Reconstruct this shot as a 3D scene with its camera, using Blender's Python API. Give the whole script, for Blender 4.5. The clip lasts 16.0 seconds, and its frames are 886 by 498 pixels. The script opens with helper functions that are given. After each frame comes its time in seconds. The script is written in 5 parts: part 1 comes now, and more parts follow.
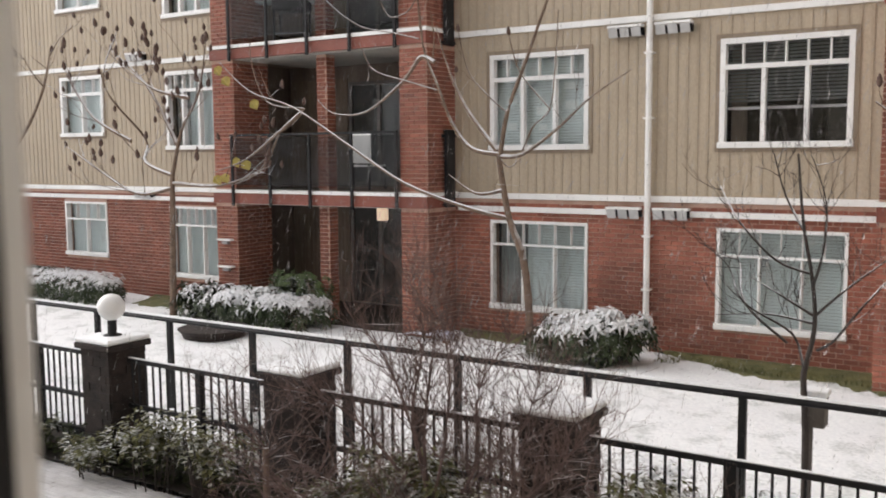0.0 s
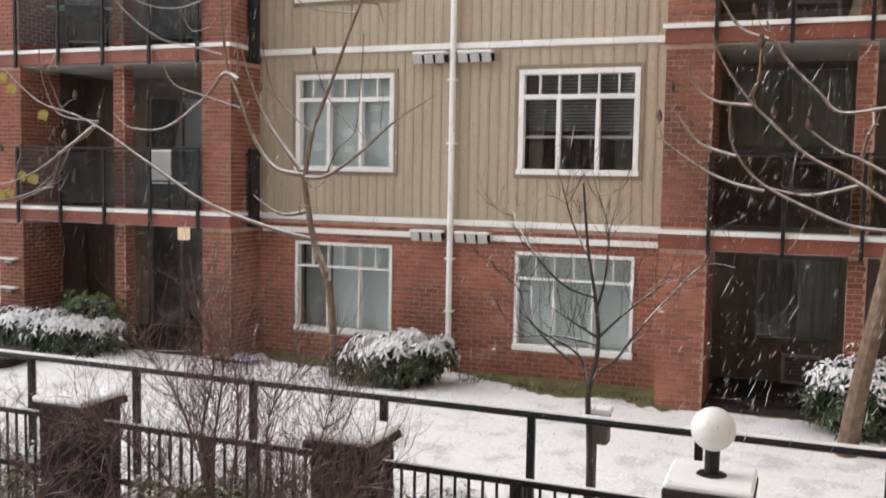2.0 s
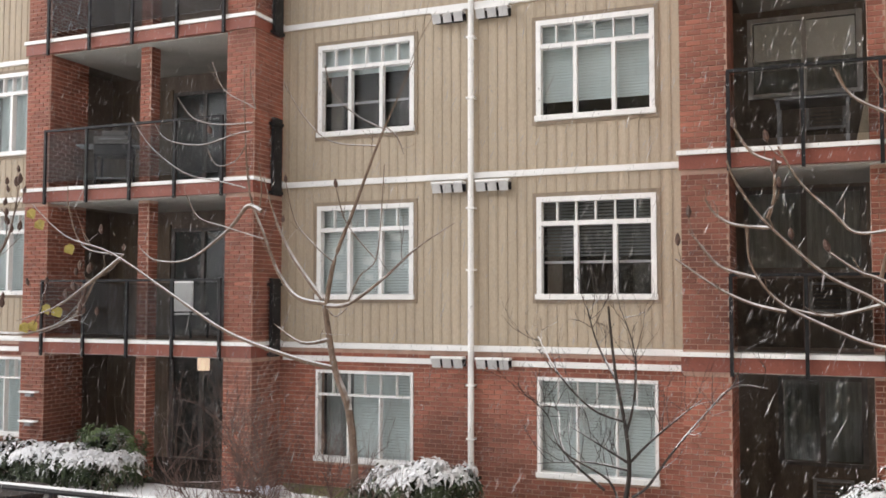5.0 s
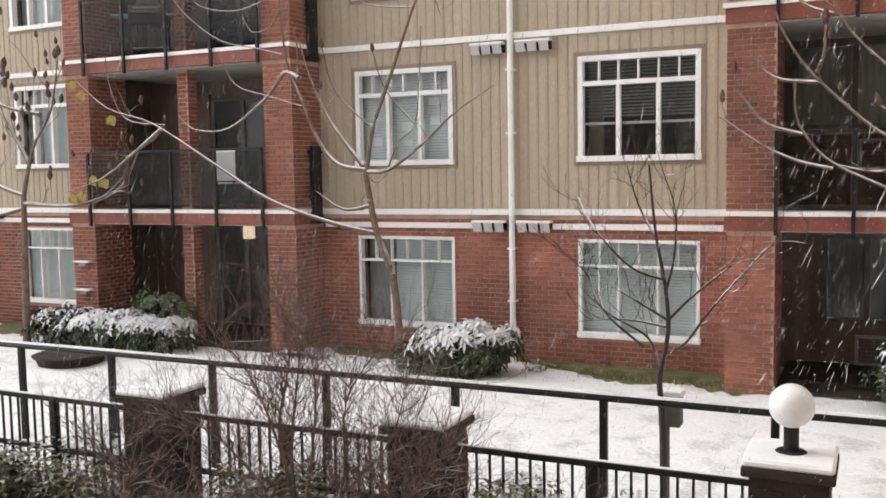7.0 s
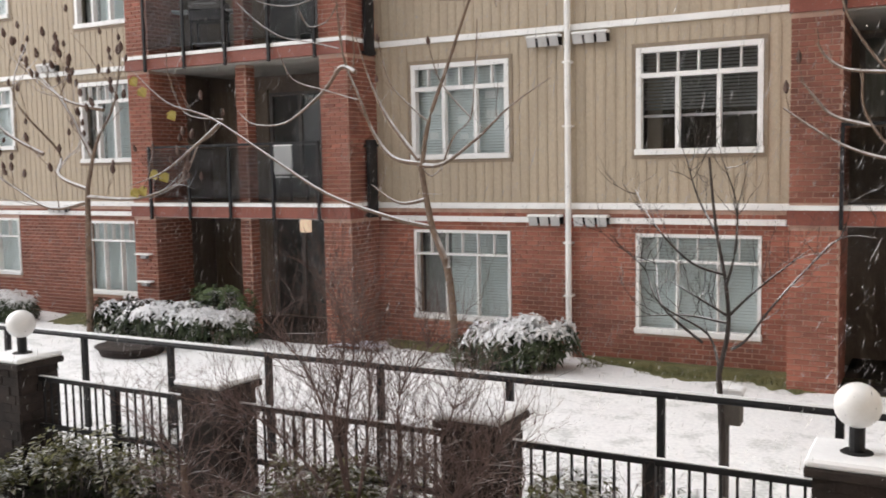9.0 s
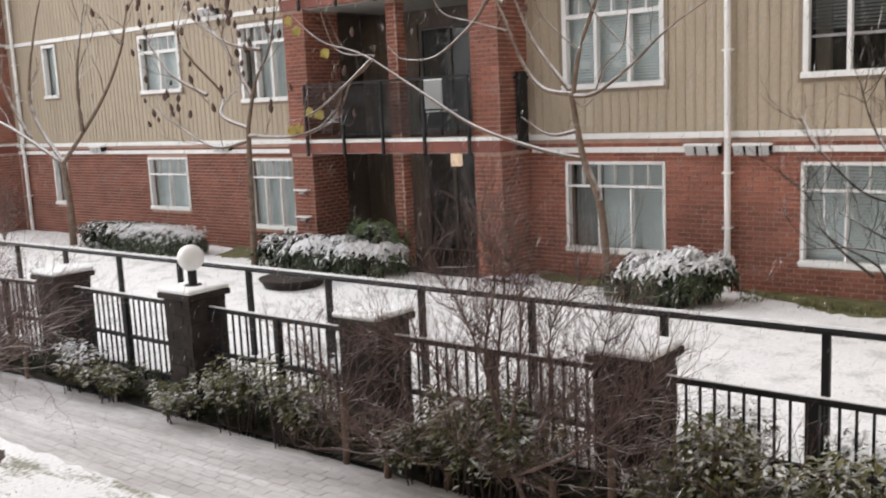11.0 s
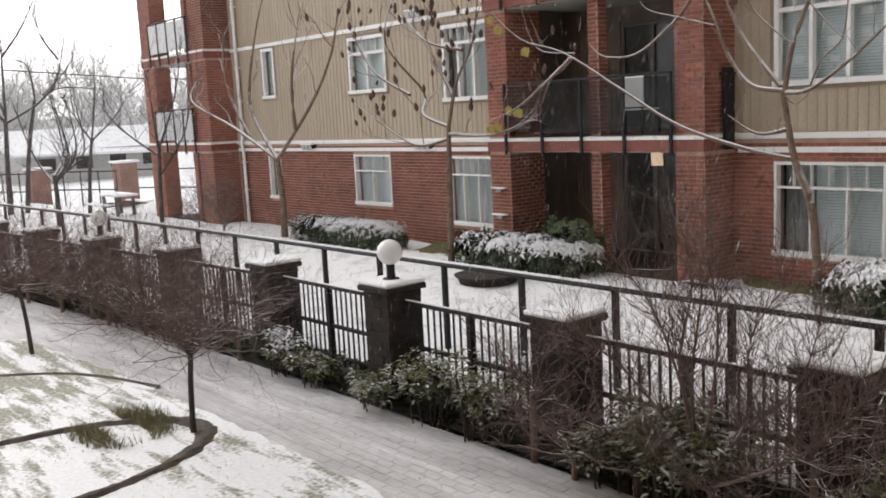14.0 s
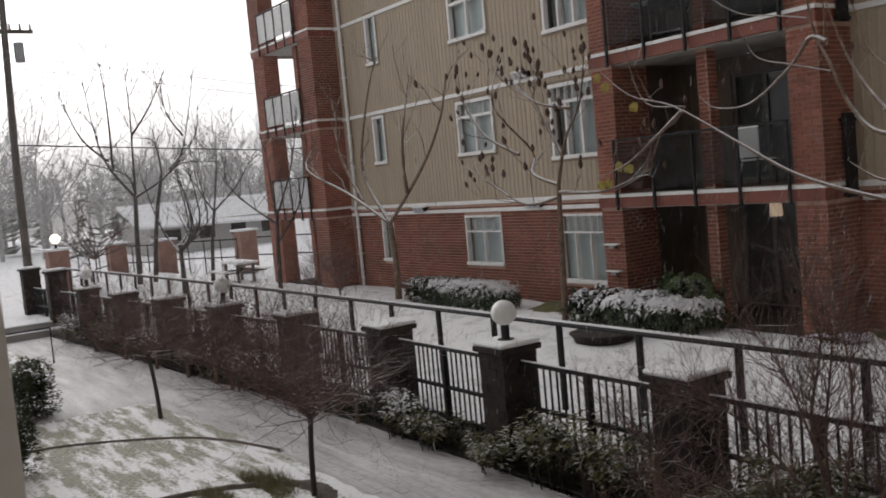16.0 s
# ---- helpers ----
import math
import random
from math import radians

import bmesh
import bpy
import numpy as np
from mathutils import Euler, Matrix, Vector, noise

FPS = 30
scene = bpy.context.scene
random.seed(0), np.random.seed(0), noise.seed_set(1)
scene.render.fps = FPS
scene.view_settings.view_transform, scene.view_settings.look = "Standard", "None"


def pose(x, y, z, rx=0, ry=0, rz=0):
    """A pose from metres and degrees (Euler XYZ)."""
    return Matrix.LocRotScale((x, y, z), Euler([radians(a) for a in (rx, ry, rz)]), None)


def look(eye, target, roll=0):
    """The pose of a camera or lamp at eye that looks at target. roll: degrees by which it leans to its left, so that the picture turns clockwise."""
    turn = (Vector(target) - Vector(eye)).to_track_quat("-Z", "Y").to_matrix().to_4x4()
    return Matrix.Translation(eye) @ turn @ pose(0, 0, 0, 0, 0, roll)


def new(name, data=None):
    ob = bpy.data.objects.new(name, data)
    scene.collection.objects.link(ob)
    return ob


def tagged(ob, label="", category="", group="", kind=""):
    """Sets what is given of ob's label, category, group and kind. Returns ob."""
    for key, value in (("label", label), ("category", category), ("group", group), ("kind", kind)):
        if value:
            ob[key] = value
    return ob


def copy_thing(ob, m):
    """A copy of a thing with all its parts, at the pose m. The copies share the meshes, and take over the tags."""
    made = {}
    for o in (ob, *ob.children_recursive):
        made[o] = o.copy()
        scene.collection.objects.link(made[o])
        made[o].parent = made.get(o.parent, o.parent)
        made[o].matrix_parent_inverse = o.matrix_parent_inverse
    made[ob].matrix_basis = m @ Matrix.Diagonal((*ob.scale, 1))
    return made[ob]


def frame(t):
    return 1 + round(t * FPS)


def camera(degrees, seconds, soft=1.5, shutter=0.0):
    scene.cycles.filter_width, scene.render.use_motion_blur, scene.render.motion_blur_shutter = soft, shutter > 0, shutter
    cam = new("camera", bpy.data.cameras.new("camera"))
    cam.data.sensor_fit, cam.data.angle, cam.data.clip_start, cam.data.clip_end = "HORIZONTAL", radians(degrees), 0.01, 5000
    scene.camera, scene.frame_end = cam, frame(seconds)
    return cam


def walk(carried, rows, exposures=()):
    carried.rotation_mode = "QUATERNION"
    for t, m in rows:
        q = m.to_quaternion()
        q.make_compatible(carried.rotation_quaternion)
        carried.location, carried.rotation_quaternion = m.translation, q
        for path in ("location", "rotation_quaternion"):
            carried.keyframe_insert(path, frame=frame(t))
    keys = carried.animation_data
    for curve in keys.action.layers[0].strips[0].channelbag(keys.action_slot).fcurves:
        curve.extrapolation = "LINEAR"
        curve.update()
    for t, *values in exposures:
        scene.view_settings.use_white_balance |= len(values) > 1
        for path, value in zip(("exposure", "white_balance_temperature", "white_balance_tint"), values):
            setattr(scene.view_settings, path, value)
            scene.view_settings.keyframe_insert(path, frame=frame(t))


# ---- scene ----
cam = camera(50.7, 16.0, soft=1.7, shutter=0.4)
PATH = [
    (0, (2.113, -2.607, 3.105), (1.032, -0.937, 2.9), -0.5),
    (0.5, (2.26, -2.547, 3.081), (1.243, -0.842, 2.839), -1.2),
    (1, (2.316, -2.497, 3.075), (1.425, -0.728, 2.798), 0.7),
    (1.5, (2.216, -2.52, 3.109), (1.427, -0.701, 2.847), 1.2),
    (2, (2.236, -2.503, 3.139), (1.504, -0.649, 2.977), 1.0),
    (2.5, (2.225, -2.516, 3.129), (1.498, -0.654, 3.071), 0.8),
    (3, (2.31, -2.469, 3.151), (1.557, -0.616, 3.17), 0.6),
    (3.2, (2.322, -2.462, 3.154), (1.562, -0.613, 3.211), 0.5),
    (5.3, (2.141, -2.656, 3.121), (1.376, -0.812, 3.232), -0.1),
    (5.5, (2.144, -2.667, 3.12), (1.364, -0.826, 3.194), -0.3),
    (6, (2.198, -2.637, 3.099), (1.378, -0.814, 3.044), -0.3),
    (6.5, (2.188, -2.615, 3.072), (1.346, -0.807, 2.915), 0.1),
    (7, (2.182, -2.6, 3.067), (1.338, -0.795, 2.896), -1.0),
    (7.5, (2.178, -2.597, 3.064), (1.319, -0.801, 2.873), -1.2),
    (8, (2.175, -2.581, 3.045), (1.298, -0.794, 2.856), -1.4),
    (8.2, (2.176, -2.579, 3.044), (1.309, -0.787, 2.856), -1.5),
    (10.3, (2.144, -2.503, 3.068), (0.987, -0.884, 2.869), -1.2),
    (10.5, (2.151, -2.503, 3.063), (0.984, -0.894, 2.839), -1.7),
    (11, (2.15, -2.507, 3.052), (0.935, -0.949, 2.74), -2.7),
    (11.5, (2.157, -2.496, 3.062), (0.869, -1.01, 2.7), -3.5),
    (12, (2.152, -2.489, 3.055), (0.824, -1.034, 2.709), -3.2),
    (12.5, (2.153, -2.485, 3.047), (0.787, -1.065, 2.705), -2.5),
    (13, (2.154, -2.495, 3.057), (0.75, -1.109, 2.73), -2.5),
    (13.5, (2.149, -2.496, 3.053), (0.677, -1.18, 2.738), -4.3),
    (14, (2.164, -2.477, 3.054), (0.647, -1.208, 2.759), -3.0),
    (14.5, (2.157, -2.484, 3.07), (0.6, -1.253, 2.824), -3.1),
    (15, (2.156, -2.487, 3.071), (0.557, -1.3, 2.887), -3.9),
    (15.5, (2.159, -2.486, 3.077), (0.531, -1.333, 2.926), -4.5),
    (16, (2.16, -2.491, 3.075), (0.494, -1.396, 2.922), -5.3),
]
walk(cam, [(t, look(eye, to, roll)) for t, eye, to, roll in PATH],
     [(0, 0.54, 6550, 12), (2.0, 0.58, 6550, 12), (3.2, 0.64, 6550, 12), (5.3, 0.82, 6530, 12), (8.2, 0.62, 6540, 12), (10.5, 0.68, 6540, 12), (11.0, 0.57, 6540, 12), (12.5, 0.42, 6540, 12), (14.0, 0.25, 6540, 12.5), (14.5, 0.05, 6540, 12.5), (15.0, -0.17, 6540, 12.5), (16, -0.69, 6540, 12.5)])

# ---- light: a white overcast sky over snow ----
SUN_EL, SUN_AZ = radians(25), radians(268)
world = bpy.data.worlds.new("overcast")
scene.world = world
world.use_nodes = True
wn, wl = world.node_tree.nodes, world.node_tree.links
sky = wn.new("ShaderNodeTexSky")
sky.sky_type, sky.sun_disc = "NISHITA", False
sky.sun_elevation, sky.sun_rotation = SUN_EL, SUN_AZ
sky.dust_density, sky.air_density = 6.0, 1.0
grey = wn.new("ShaderNodeHueSaturation")
grey.inputs["Saturation"].default_value = 0.12
wl.new(sky.outputs[0], grey.inputs["Color"])
cloud = wn.new("ShaderNodeMix")
cloud.data_type = "RGBA"
cloud.inputs["Factor"].default_value = 0.6
cloud.inputs["B"].default_value = (8.6, 8.6, 8.7, 1)
wl.new(grey.outputs[0], cloud.inputs["A"])
# the cloud is thinner, and so brighter, towards the hidden sun
way = wn.new("ShaderNodeTexCoord")
toward = wn.new("ShaderNodeVectorMath")
toward.operation = "DOT_PRODUCT"
toward.inputs[1].default_value = Vector((-0.9, 0.06, 0.42)).normalized()
wl.new(way.outputs["Generated"], toward.inputs[0])
thin = wn.new("ShaderNodeMapRange")
thin.interpolation_type = "SMOOTHSTEP"
for k, v in (("From Min", 0.1), ("From Max", 1.0), ("To Min", 0.9), ("To Max", 1.44)):
    thin.inputs[k].default_value = v
wl.new(toward.outputs["Value"], thin.inputs["Value"])
glow = wn.new("ShaderNodeVectorMath")
glow.operation = "SCALE"
wl.new(cloud.outputs["Result"], glow.inputs[0])
wl.new(thin.outputs[0], glow.inputs["Scale"])
wl.new(glow.outputs[0], wn["Background"].inputs["Color"])
wn["Background"].inputs["Strength"].default_value = 0.13
sun = new("sun", bpy.data.lights.new("sun", "SUN"))
sun.data.energy, sun.data.angle, sun.data.color = 0.6, radians(60), (1.0, 0.97, 0.93)
sun.matrix_world = look((-47, 2.5, 20), (-5, 4, 0))


# ---- materials ----
def mat(name, rough=0.8, metal=0.0):
    m = bpy.data.materials.new(name)
    m.use_nodes = True
    b = m.node_tree.nodes["Principled BSDF"]
    b.inputs["Roughness"].default_value, b.inputs["Metallic"].default_value = rough, metal
    return m, m.node_tree.nodes, m.node_tree.links, b


def ramp(n, l, src, stops):
    r = n.new("ShaderNodeValToRGB")
    while len(r.color_ramp.elements) < len(stops):
        r.color_ramp.elements.new(0.5)
    for e, (p, c) in zip(r.color_ramp.elements, stops):
        e.position, e.color = p, (*c, 1)
    l.new(src, r.inputs[0])
    return r.outputs[0]


def noise_tex(n, l, scale, detail=4.0, stretch=None):
    co = n.new("ShaderNodeNewGeometry")
    t = n.new("ShaderNodeTexNoise")
    t.inputs["Scale"].default_value, t.inputs["Detail"].default_value = scale, detail
    if stretch:
        mp = n.new("ShaderNodeMapping")
        mp.inputs["Scale"].default_value = stretch
        l.new(co.outputs["Position"], mp.inputs[0])
        l.new(mp.outputs[0], t.inputs["Vector"])
    else:
        l.new(co.outputs["Position"], t.inputs["Vector"])
    return t.outputs["Fac"]


def mix(n, l, fac, a, b, kind="MIX"):
    m = n.new("ShaderNodeMix")
    m.data_type, m.blend_type = "RGBA", kind
    for sock, v in ((m.inputs["Factor"], fac), (m.inputs["A"], a), (m.inputs["B"], b)):
        if isinstance(v, bpy.types.NodeSocket):
            l.new(v, sock)
        elif isinstance(v, tuple):
            sock.default_value = (*v, 1)
        else:
            sock.default_value = v
    return m.outputs["Result"]


def bump(n, l, b, src, strength=0.3, dist=0.01):
    k = n.new("ShaderNodeBump")
    k.inputs["Strength"].default_value, k.inputs["Distance"].default_value = strength, dist
    l.new(src, k.inputs["Height"])
    l.new(k.outputs[0], b.inputs["Normal"])


def grained(name, dark, light, scale=8.0, fine=60.0, rough=0.8, metal=0.0, bumpy=0.3, stretch=None, island=0.0, per_object=0.0, grain=0.72):
    """Two scales of noise between two colours, with fine relief."""
    m, n, l, b = mat(name, rough, metal)
    big = noise_tex(n, l, scale, 5, stretch)
    small = noise_tex(n, l, fine, 3, stretch)
    c = ramp(n, l, big, [(0.3, dark), (0.7, light)])
    g = ramp(n, l, small, [(0.3, (grain,) * 3), (0.7, (1.0,) * 3)])
    c = mix(n, l, 1.0, c, g, "MULTIPLY")
    if island:
        geo = n.new("ShaderNodeNewGeometry")
        v = ramp(n, l, geo.outputs["Random Per Island"], [(0.0, (1 - island,) * 3), (1.0, (1.0,) * 3)])
        c = mix(n, l, 1.0, c, v, "MULTIPLY")
    if per_object:
        oi = n.new("ShaderNodeObjectInfo")
        v = ramp(n, l, oi.outputs["Random"], [(0.0, (1 - per_object,) * 3), (1.0, (1.0,) * 3)])
        c = mix(n, l, 1.0, c, v, "MULTIPLY")
    l.new(c, b.inputs["Base Color"])
    bump(n, l, b, small, bumpy)
    return m


def matt(m):
    m.node_tree.nodes["Principled BSDF"].inputs["Specular IOR Level"].default_value = 0.12
    return m


def with_snow(m, low=0.35, high=0.7, patch=6.0):
    """Snow lying on whatever faces up."""
    n, l = m.node_tree.nodes, m.node_tree.links
    b = n["Principled BSDF"]
    src = b.inputs["Base Color"].links[0].from_socket
    geo = n.new("ShaderNodeNewGeometry")
    sep = n.new("ShaderNodeSeparateXYZ")
    l.new(geo.outputs["Normal"], sep.inputs[0])
    add = n.new("ShaderNodeMath")
    add.operation = "MULTIPLY_ADD"
    add.inputs[1].default_value, add.inputs[2].default_value = 0.5, -0.25
    l.new(noise_tex(n, l, patch, 4), add.inputs[0])
    s = n.new("ShaderNodeMath")
    l.new(sep.outputs["Z"], s.inputs[0])
    l.new(add.outputs[0], s.inputs[1])
    f = ramp(n, l, s.outputs[0], [(low, (0, 0, 0)), (high, (1, 1, 1))])
    l.new(mix(n, l, f, src, (0.78, 0.79, 0.81)), b.inputs["Base Color"])
    return m


BRICK = grained("red_brick", (0.325, 0.118, 0.080), (0.53, 0.192, 0.128), 1.2, 90.0, 0.85, island=0.38, per_object=0.38)
MORTAR = grained("mortar", (0.46, 0.30, 0.235), (0.60, 0.41, 0.33), 4.0, 120.0, 0.95)
REDBAND = grained("painted_red_band", (0.215, 0.062, 0.042), (0.29, 0.088, 0.058), 2.0, 40.0, 0.6, bumpy=0.1)
SIDING = grained("khaki_siding", (0.45, 0.373, 0.278), (0.535, 0.447, 0.335), 1.2, 60.0, 0.7, bumpy=0.15, stretch=(3, 3, 0.4))
BATTEN = grained("khaki_batten", (0.415, 0.34, 0.25), (0.495, 0.41, 0.302), 1.5, 60.0, 0.7, bumpy=0.15, stretch=(3, 3, 0.4))
WHITE = grained("white_trim_paint", (0.78, 0.78, 0.77), (0.88, 0.88, 0.87), 2.0, 50.0, 0.5, bumpy=0.08, grain=0.95)
BLACK = grained("black_painted_steel", (0.010, 0.010, 0.011), (0.024, 0.024, 0.026), 6.0, 80.0, 0.55, bumpy=0.1)
BLACK.node_tree.nodes["Principled BSDF"].inputs["Specular IOR Level"].default_value = 0.25
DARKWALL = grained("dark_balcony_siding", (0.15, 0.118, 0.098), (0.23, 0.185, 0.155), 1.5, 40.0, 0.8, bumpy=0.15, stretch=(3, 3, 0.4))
STONE = grained("dark_pillar_brick", (0.014, 0.010, 0.008), (0.048, 0.033, 0.028), 7.0, 60.0, 0.9, bumpy=0.8, island=0.25)
CONC = grained("wet_concrete", (0.25, 0.24, 0.235), (0.37, 0.36, 0.35), 1.2, 40.0, 0.55, bumpy=0.2)
SNOW = grained("fresh_snow", (0.74, 0.75, 0.77), (0.84, 0.85, 0.86), 2.0, 25.0, 0.75, bumpy=0.35, grain=0.95)
RINGSOIL = with_snow(grained("brown_bed_soil", (0.05, 0.038, 0.03), (0.14, 0.11, 0.09), 5.0, 40.0, 0.9, bumpy=0.8), 1.0, 1.2, 9.0)
SOIL = grained("wet_soil", (0.018, 0.014, 0.011), (0.05, 0.038, 0.03), 5.0, 60.0, 0.9, bumpy=0.6)


BARK = with_snow(grained("snowy_bark", (0.125, 0.085, 0.060), (0.24, 0.168, 0.122), 9.0, 90.0, 0.9, bumpy=0.5), 0.26, 0.62)
FARBARK = with_snow(grained("snowy_grey_bark", (0.05, 0.044, 0.04), (0.105, 0.092, 0.084), 9.0, 60.0, 0.9), 0.5, 0.85)
DARKBARK = with_snow(grained("dark_wet_bark", (0.03, 0.024, 0.022), (0.07, 0.055, 0.048), 9.0, 90.0, 0.85, bumpy=0.5), 0.55, 0.8)
TWIG = with_snow(grained("reddish_twig", (0.09, 0.058, 0.051), (0.21, 0.142, 0.125), 9.0, 60.0, 0.85), 0.78, 1.04)
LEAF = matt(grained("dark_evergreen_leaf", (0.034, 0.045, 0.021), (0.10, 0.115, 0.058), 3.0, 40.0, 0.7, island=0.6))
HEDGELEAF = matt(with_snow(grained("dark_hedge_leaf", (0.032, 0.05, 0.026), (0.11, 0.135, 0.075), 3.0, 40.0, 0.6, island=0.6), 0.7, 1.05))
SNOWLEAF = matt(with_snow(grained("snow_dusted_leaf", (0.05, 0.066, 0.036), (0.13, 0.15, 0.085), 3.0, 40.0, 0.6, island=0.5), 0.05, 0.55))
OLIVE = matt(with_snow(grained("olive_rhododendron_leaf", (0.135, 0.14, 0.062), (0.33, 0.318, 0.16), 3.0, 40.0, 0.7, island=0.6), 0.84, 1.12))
POD = with_snow(grained("brown_seed_pod", (0.06, 0.032, 0.025), (0.14, 0.082, 0.062), 20.0, 90.0, 0.8), 0.6, 0.9)
YELLOW = grained("yellow_leaf", (0.50, 0.40, 0.08), (0.66, 0.54, 0.16), 8.0, 60.0, 0.6)
GRASS = grained("winter_grass", (0.085, 0.095, 0.035), (0.20, 0.185, 0.08), 4.0, 50.0, 0.9, bumpy=0.6)
TUFT = grained("tawny_tuft", (0.17, 0.16, 0.085), (0.36, 0.33, 0.20), 6.0, 50.0, 0.9)
GREENLEAF = grained("bright_green_leaf", (0.05, 0.09, 0.025), (0.13, 0.19, 0.06), 3.0, 40.0, 0.65, island=0.4)
PALEGREY = grained("pale_grey_plastic", (0.46, 0.46, 0.46), (0.58, 0.58, 0.58), 5.0, 60.0, 0.5, grain=0.9)
GLOBE = grained("white_lamp_globe", (0.74, 0.74, 0.73), (0.82, 0.82, 0.81), 3.0, 60.0, 0.3, bumpy=0.05, grain=0.95)
STEEL = grained("dull_grey_metal", (0.30, 0.30, 0.31), (0.42, 0.42, 0.43), 5.0, 60.0, 0.5, 0.3)
CREAM = grained("cream_lamp_plate", (0.62, 0.52, 0.38), (0.72, 0.62, 0.46), 5.0, 60.0, 0.6)
# Distance haze is put into these pale wall, twig and conifer colours.
FARWALL = grained("far_hazed_wall", (0.46, 0.45, 0.43), (0.58, 0.57, 0.55), 0.5, 8.0, 0.9)
FARTWIG = grained("far_snowy_hazed_twigs", (0.55, 0.54, 0.53), (0.70, 0.69, 0.68), 0.2, 3.0, 0.95, island=0.3)
FARGREEN = grained("far_snowy_hazed_conifer", (0.36, 0.39, 0.35), (0.52, 0.54, 0.50), 0.3, 3.0, 0.95, island=0.3)
WOOD = grained("weathered_pole_wood", (0.09, 0.08, 0.07), (0.16, 0.14, 0.125), 2.0, 40.0, 0.9, stretch=(4, 4, 0.5))
BLUE = grained("pale_blue_tarp", (0.58, 0.62, 0.78), (0.74, 0.76, 0.86), 3.0, 30.0, 0.6)


def patchy(name, cover, other_dark, other_light, scale, stretch=(1.0, 2.2, 1.0), melt=0.0):
    """Thin snow with grass or wet ground showing through in patches."""
    m, n, l, b = mat(name, 0.8)
    co = noise_tex(n, l, scale, 6, stretch)
    fine = noise_tex(n, l, 22.0, 4)
    add = n.new("ShaderNodeMath")
    add.operation = "MULTIPLY_ADD"
    add.inputs[1].default_value = 0.26
    l.new(fine, add.inputs[0])
    l.new(co, add.inputs[2])
    if melt:
        geo, sep, mr = n.new("ShaderNodeNewGeometry"), n.new("ShaderNodeSeparateXYZ"), n.new("ShaderNodeMapRange")
        l.new(geo.outputs["Position"], sep.inputs[0])
        l.new(sep.outputs["X"], mr.inputs["Value"])
        for k, v in (("From Min", -10.5), ("From Max", -5.5), ("To Min", -0.45 * melt), ("To Max", melt)):
            mr.inputs[k].default_value = v
        deep = n.new("ShaderNodeMath")
        l.new(add.outputs[0], deep.inputs[0])
        l.new(mr.outputs[0], deep.inputs[1])
        add = deep
    f = ramp(n, l, add.outputs[0], [(cover, (0, 0, 0)), (cover + 0.13, (1, 1, 1))])
    under = ramp(n, l, fine, [(0.35, other_dark), (0.65, other_light)])
    snow = ramp(n, l, fine, [(0.3, (0.76, 0.77, 0.785)), (0.7, (0.90, 0.905, 0.91))])
    l.new(mix(n, l, f, under, snow), b.inputs["Base Color"])
    bump(n, l, b, add.outputs[0], 0.5, 0.03)
    return m


LAWN = patchy("snowy_lawn", 0.47, (0.56, 0.575, 0.57), (0.70, 0.715, 0.715), 2.2, (1.0, 1.0, 1.0))
FRONTLAWN = patchy("patchy_snowy_lawn", 0.545, (0.20, 0.20, 0.145), (0.42, 0.415, 0.355), 2.0, (0.6, 2.6, 1.0), melt=0.085)
PATHMAT, pn, pl, pb = mat("slushy_paving", 0.6)
pf = noise_tex(pn, pl, 1.4, 6, (0.5, 3.0, 1.0))
pg = noise_tex(pn, pl, 14.0, 5, (0.4, 3.0, 1.0))
pc = ramp(pn, pl, pf, [(0.30, (0.41, 0.395, 0.395)), (0.52, (0.57, 0.557, 0.56)), (0.74, (0.74, 0.735, 0.74))])
pc = mix(pn, pl, 1.0, pc, ramp(pn, pl, pg, [(0.3, (0.80,) * 3), (0.65, (1.0,) * 3)]), "MULTIPLY")
pl.new(pc, pb.inputs["Base Color"])
bump(pn, pl, pb, pg, 0.3, 0.02)


GLASS, gn, gl, gb = mat("clear_pane_glass", 0.03)
gb.inputs["Base Color"].default_value = (0.9, 0.95, 0.95, 1)
gb.inputs["Transmission Weight"].default_value = 1.0
gb.inputs["IOR"].default_value = 1.3
RAILGLASS, gn2, gl2, gb2 = mat("tinted_railing_glass", 0.06)
gb2.inputs["Base Color"].default_value = (0.55, 0.56, 0.56, 1)
gb2.inputs["Transmission Weight"].default_value = 1.0
gb2.inputs["IOR"].default_value = 1.2
gb2.inputs["Specular IOR Level"].default_value = 0.3
BLIND = grained("white_blind", (0.66, 0.70, 0.70), (0.76, 0.80, 0.80), 1.0, 30.0, 0.7, bumpy=0.05, grain=0.95)
DARKFRAME = grained("dark_bronze_frame", (0.10, 0.09, 0.085), (0.16, 0.145, 0.14), 5.0, 60.0, 0.5)
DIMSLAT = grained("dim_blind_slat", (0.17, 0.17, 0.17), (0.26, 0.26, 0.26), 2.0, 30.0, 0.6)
CASING = grained("brown_khaki_casing", (0.25, 0.195, 0.14), (0.33, 0.26, 0.19), 1.5, 60.0, 0.7, bumpy=0.1)
SOFFIT = grained("pale_soffit", (0.42, 0.42, 0.38), (0.54, 0.53, 0.49), 1.5, 40.0, 0.8)
FROSTED = grained("frosted_grey_panel", (0.42, 0.43, 0.43), (0.52, 0.53, 0.53), 1.0, 30.0, 0.35, grain=0.95)
DARKPANE = grained("dark_pane_backing", (0.06, 0.06, 0.06), (0.11, 0.11, 0.11), 1.5, 20.0, 0.8)
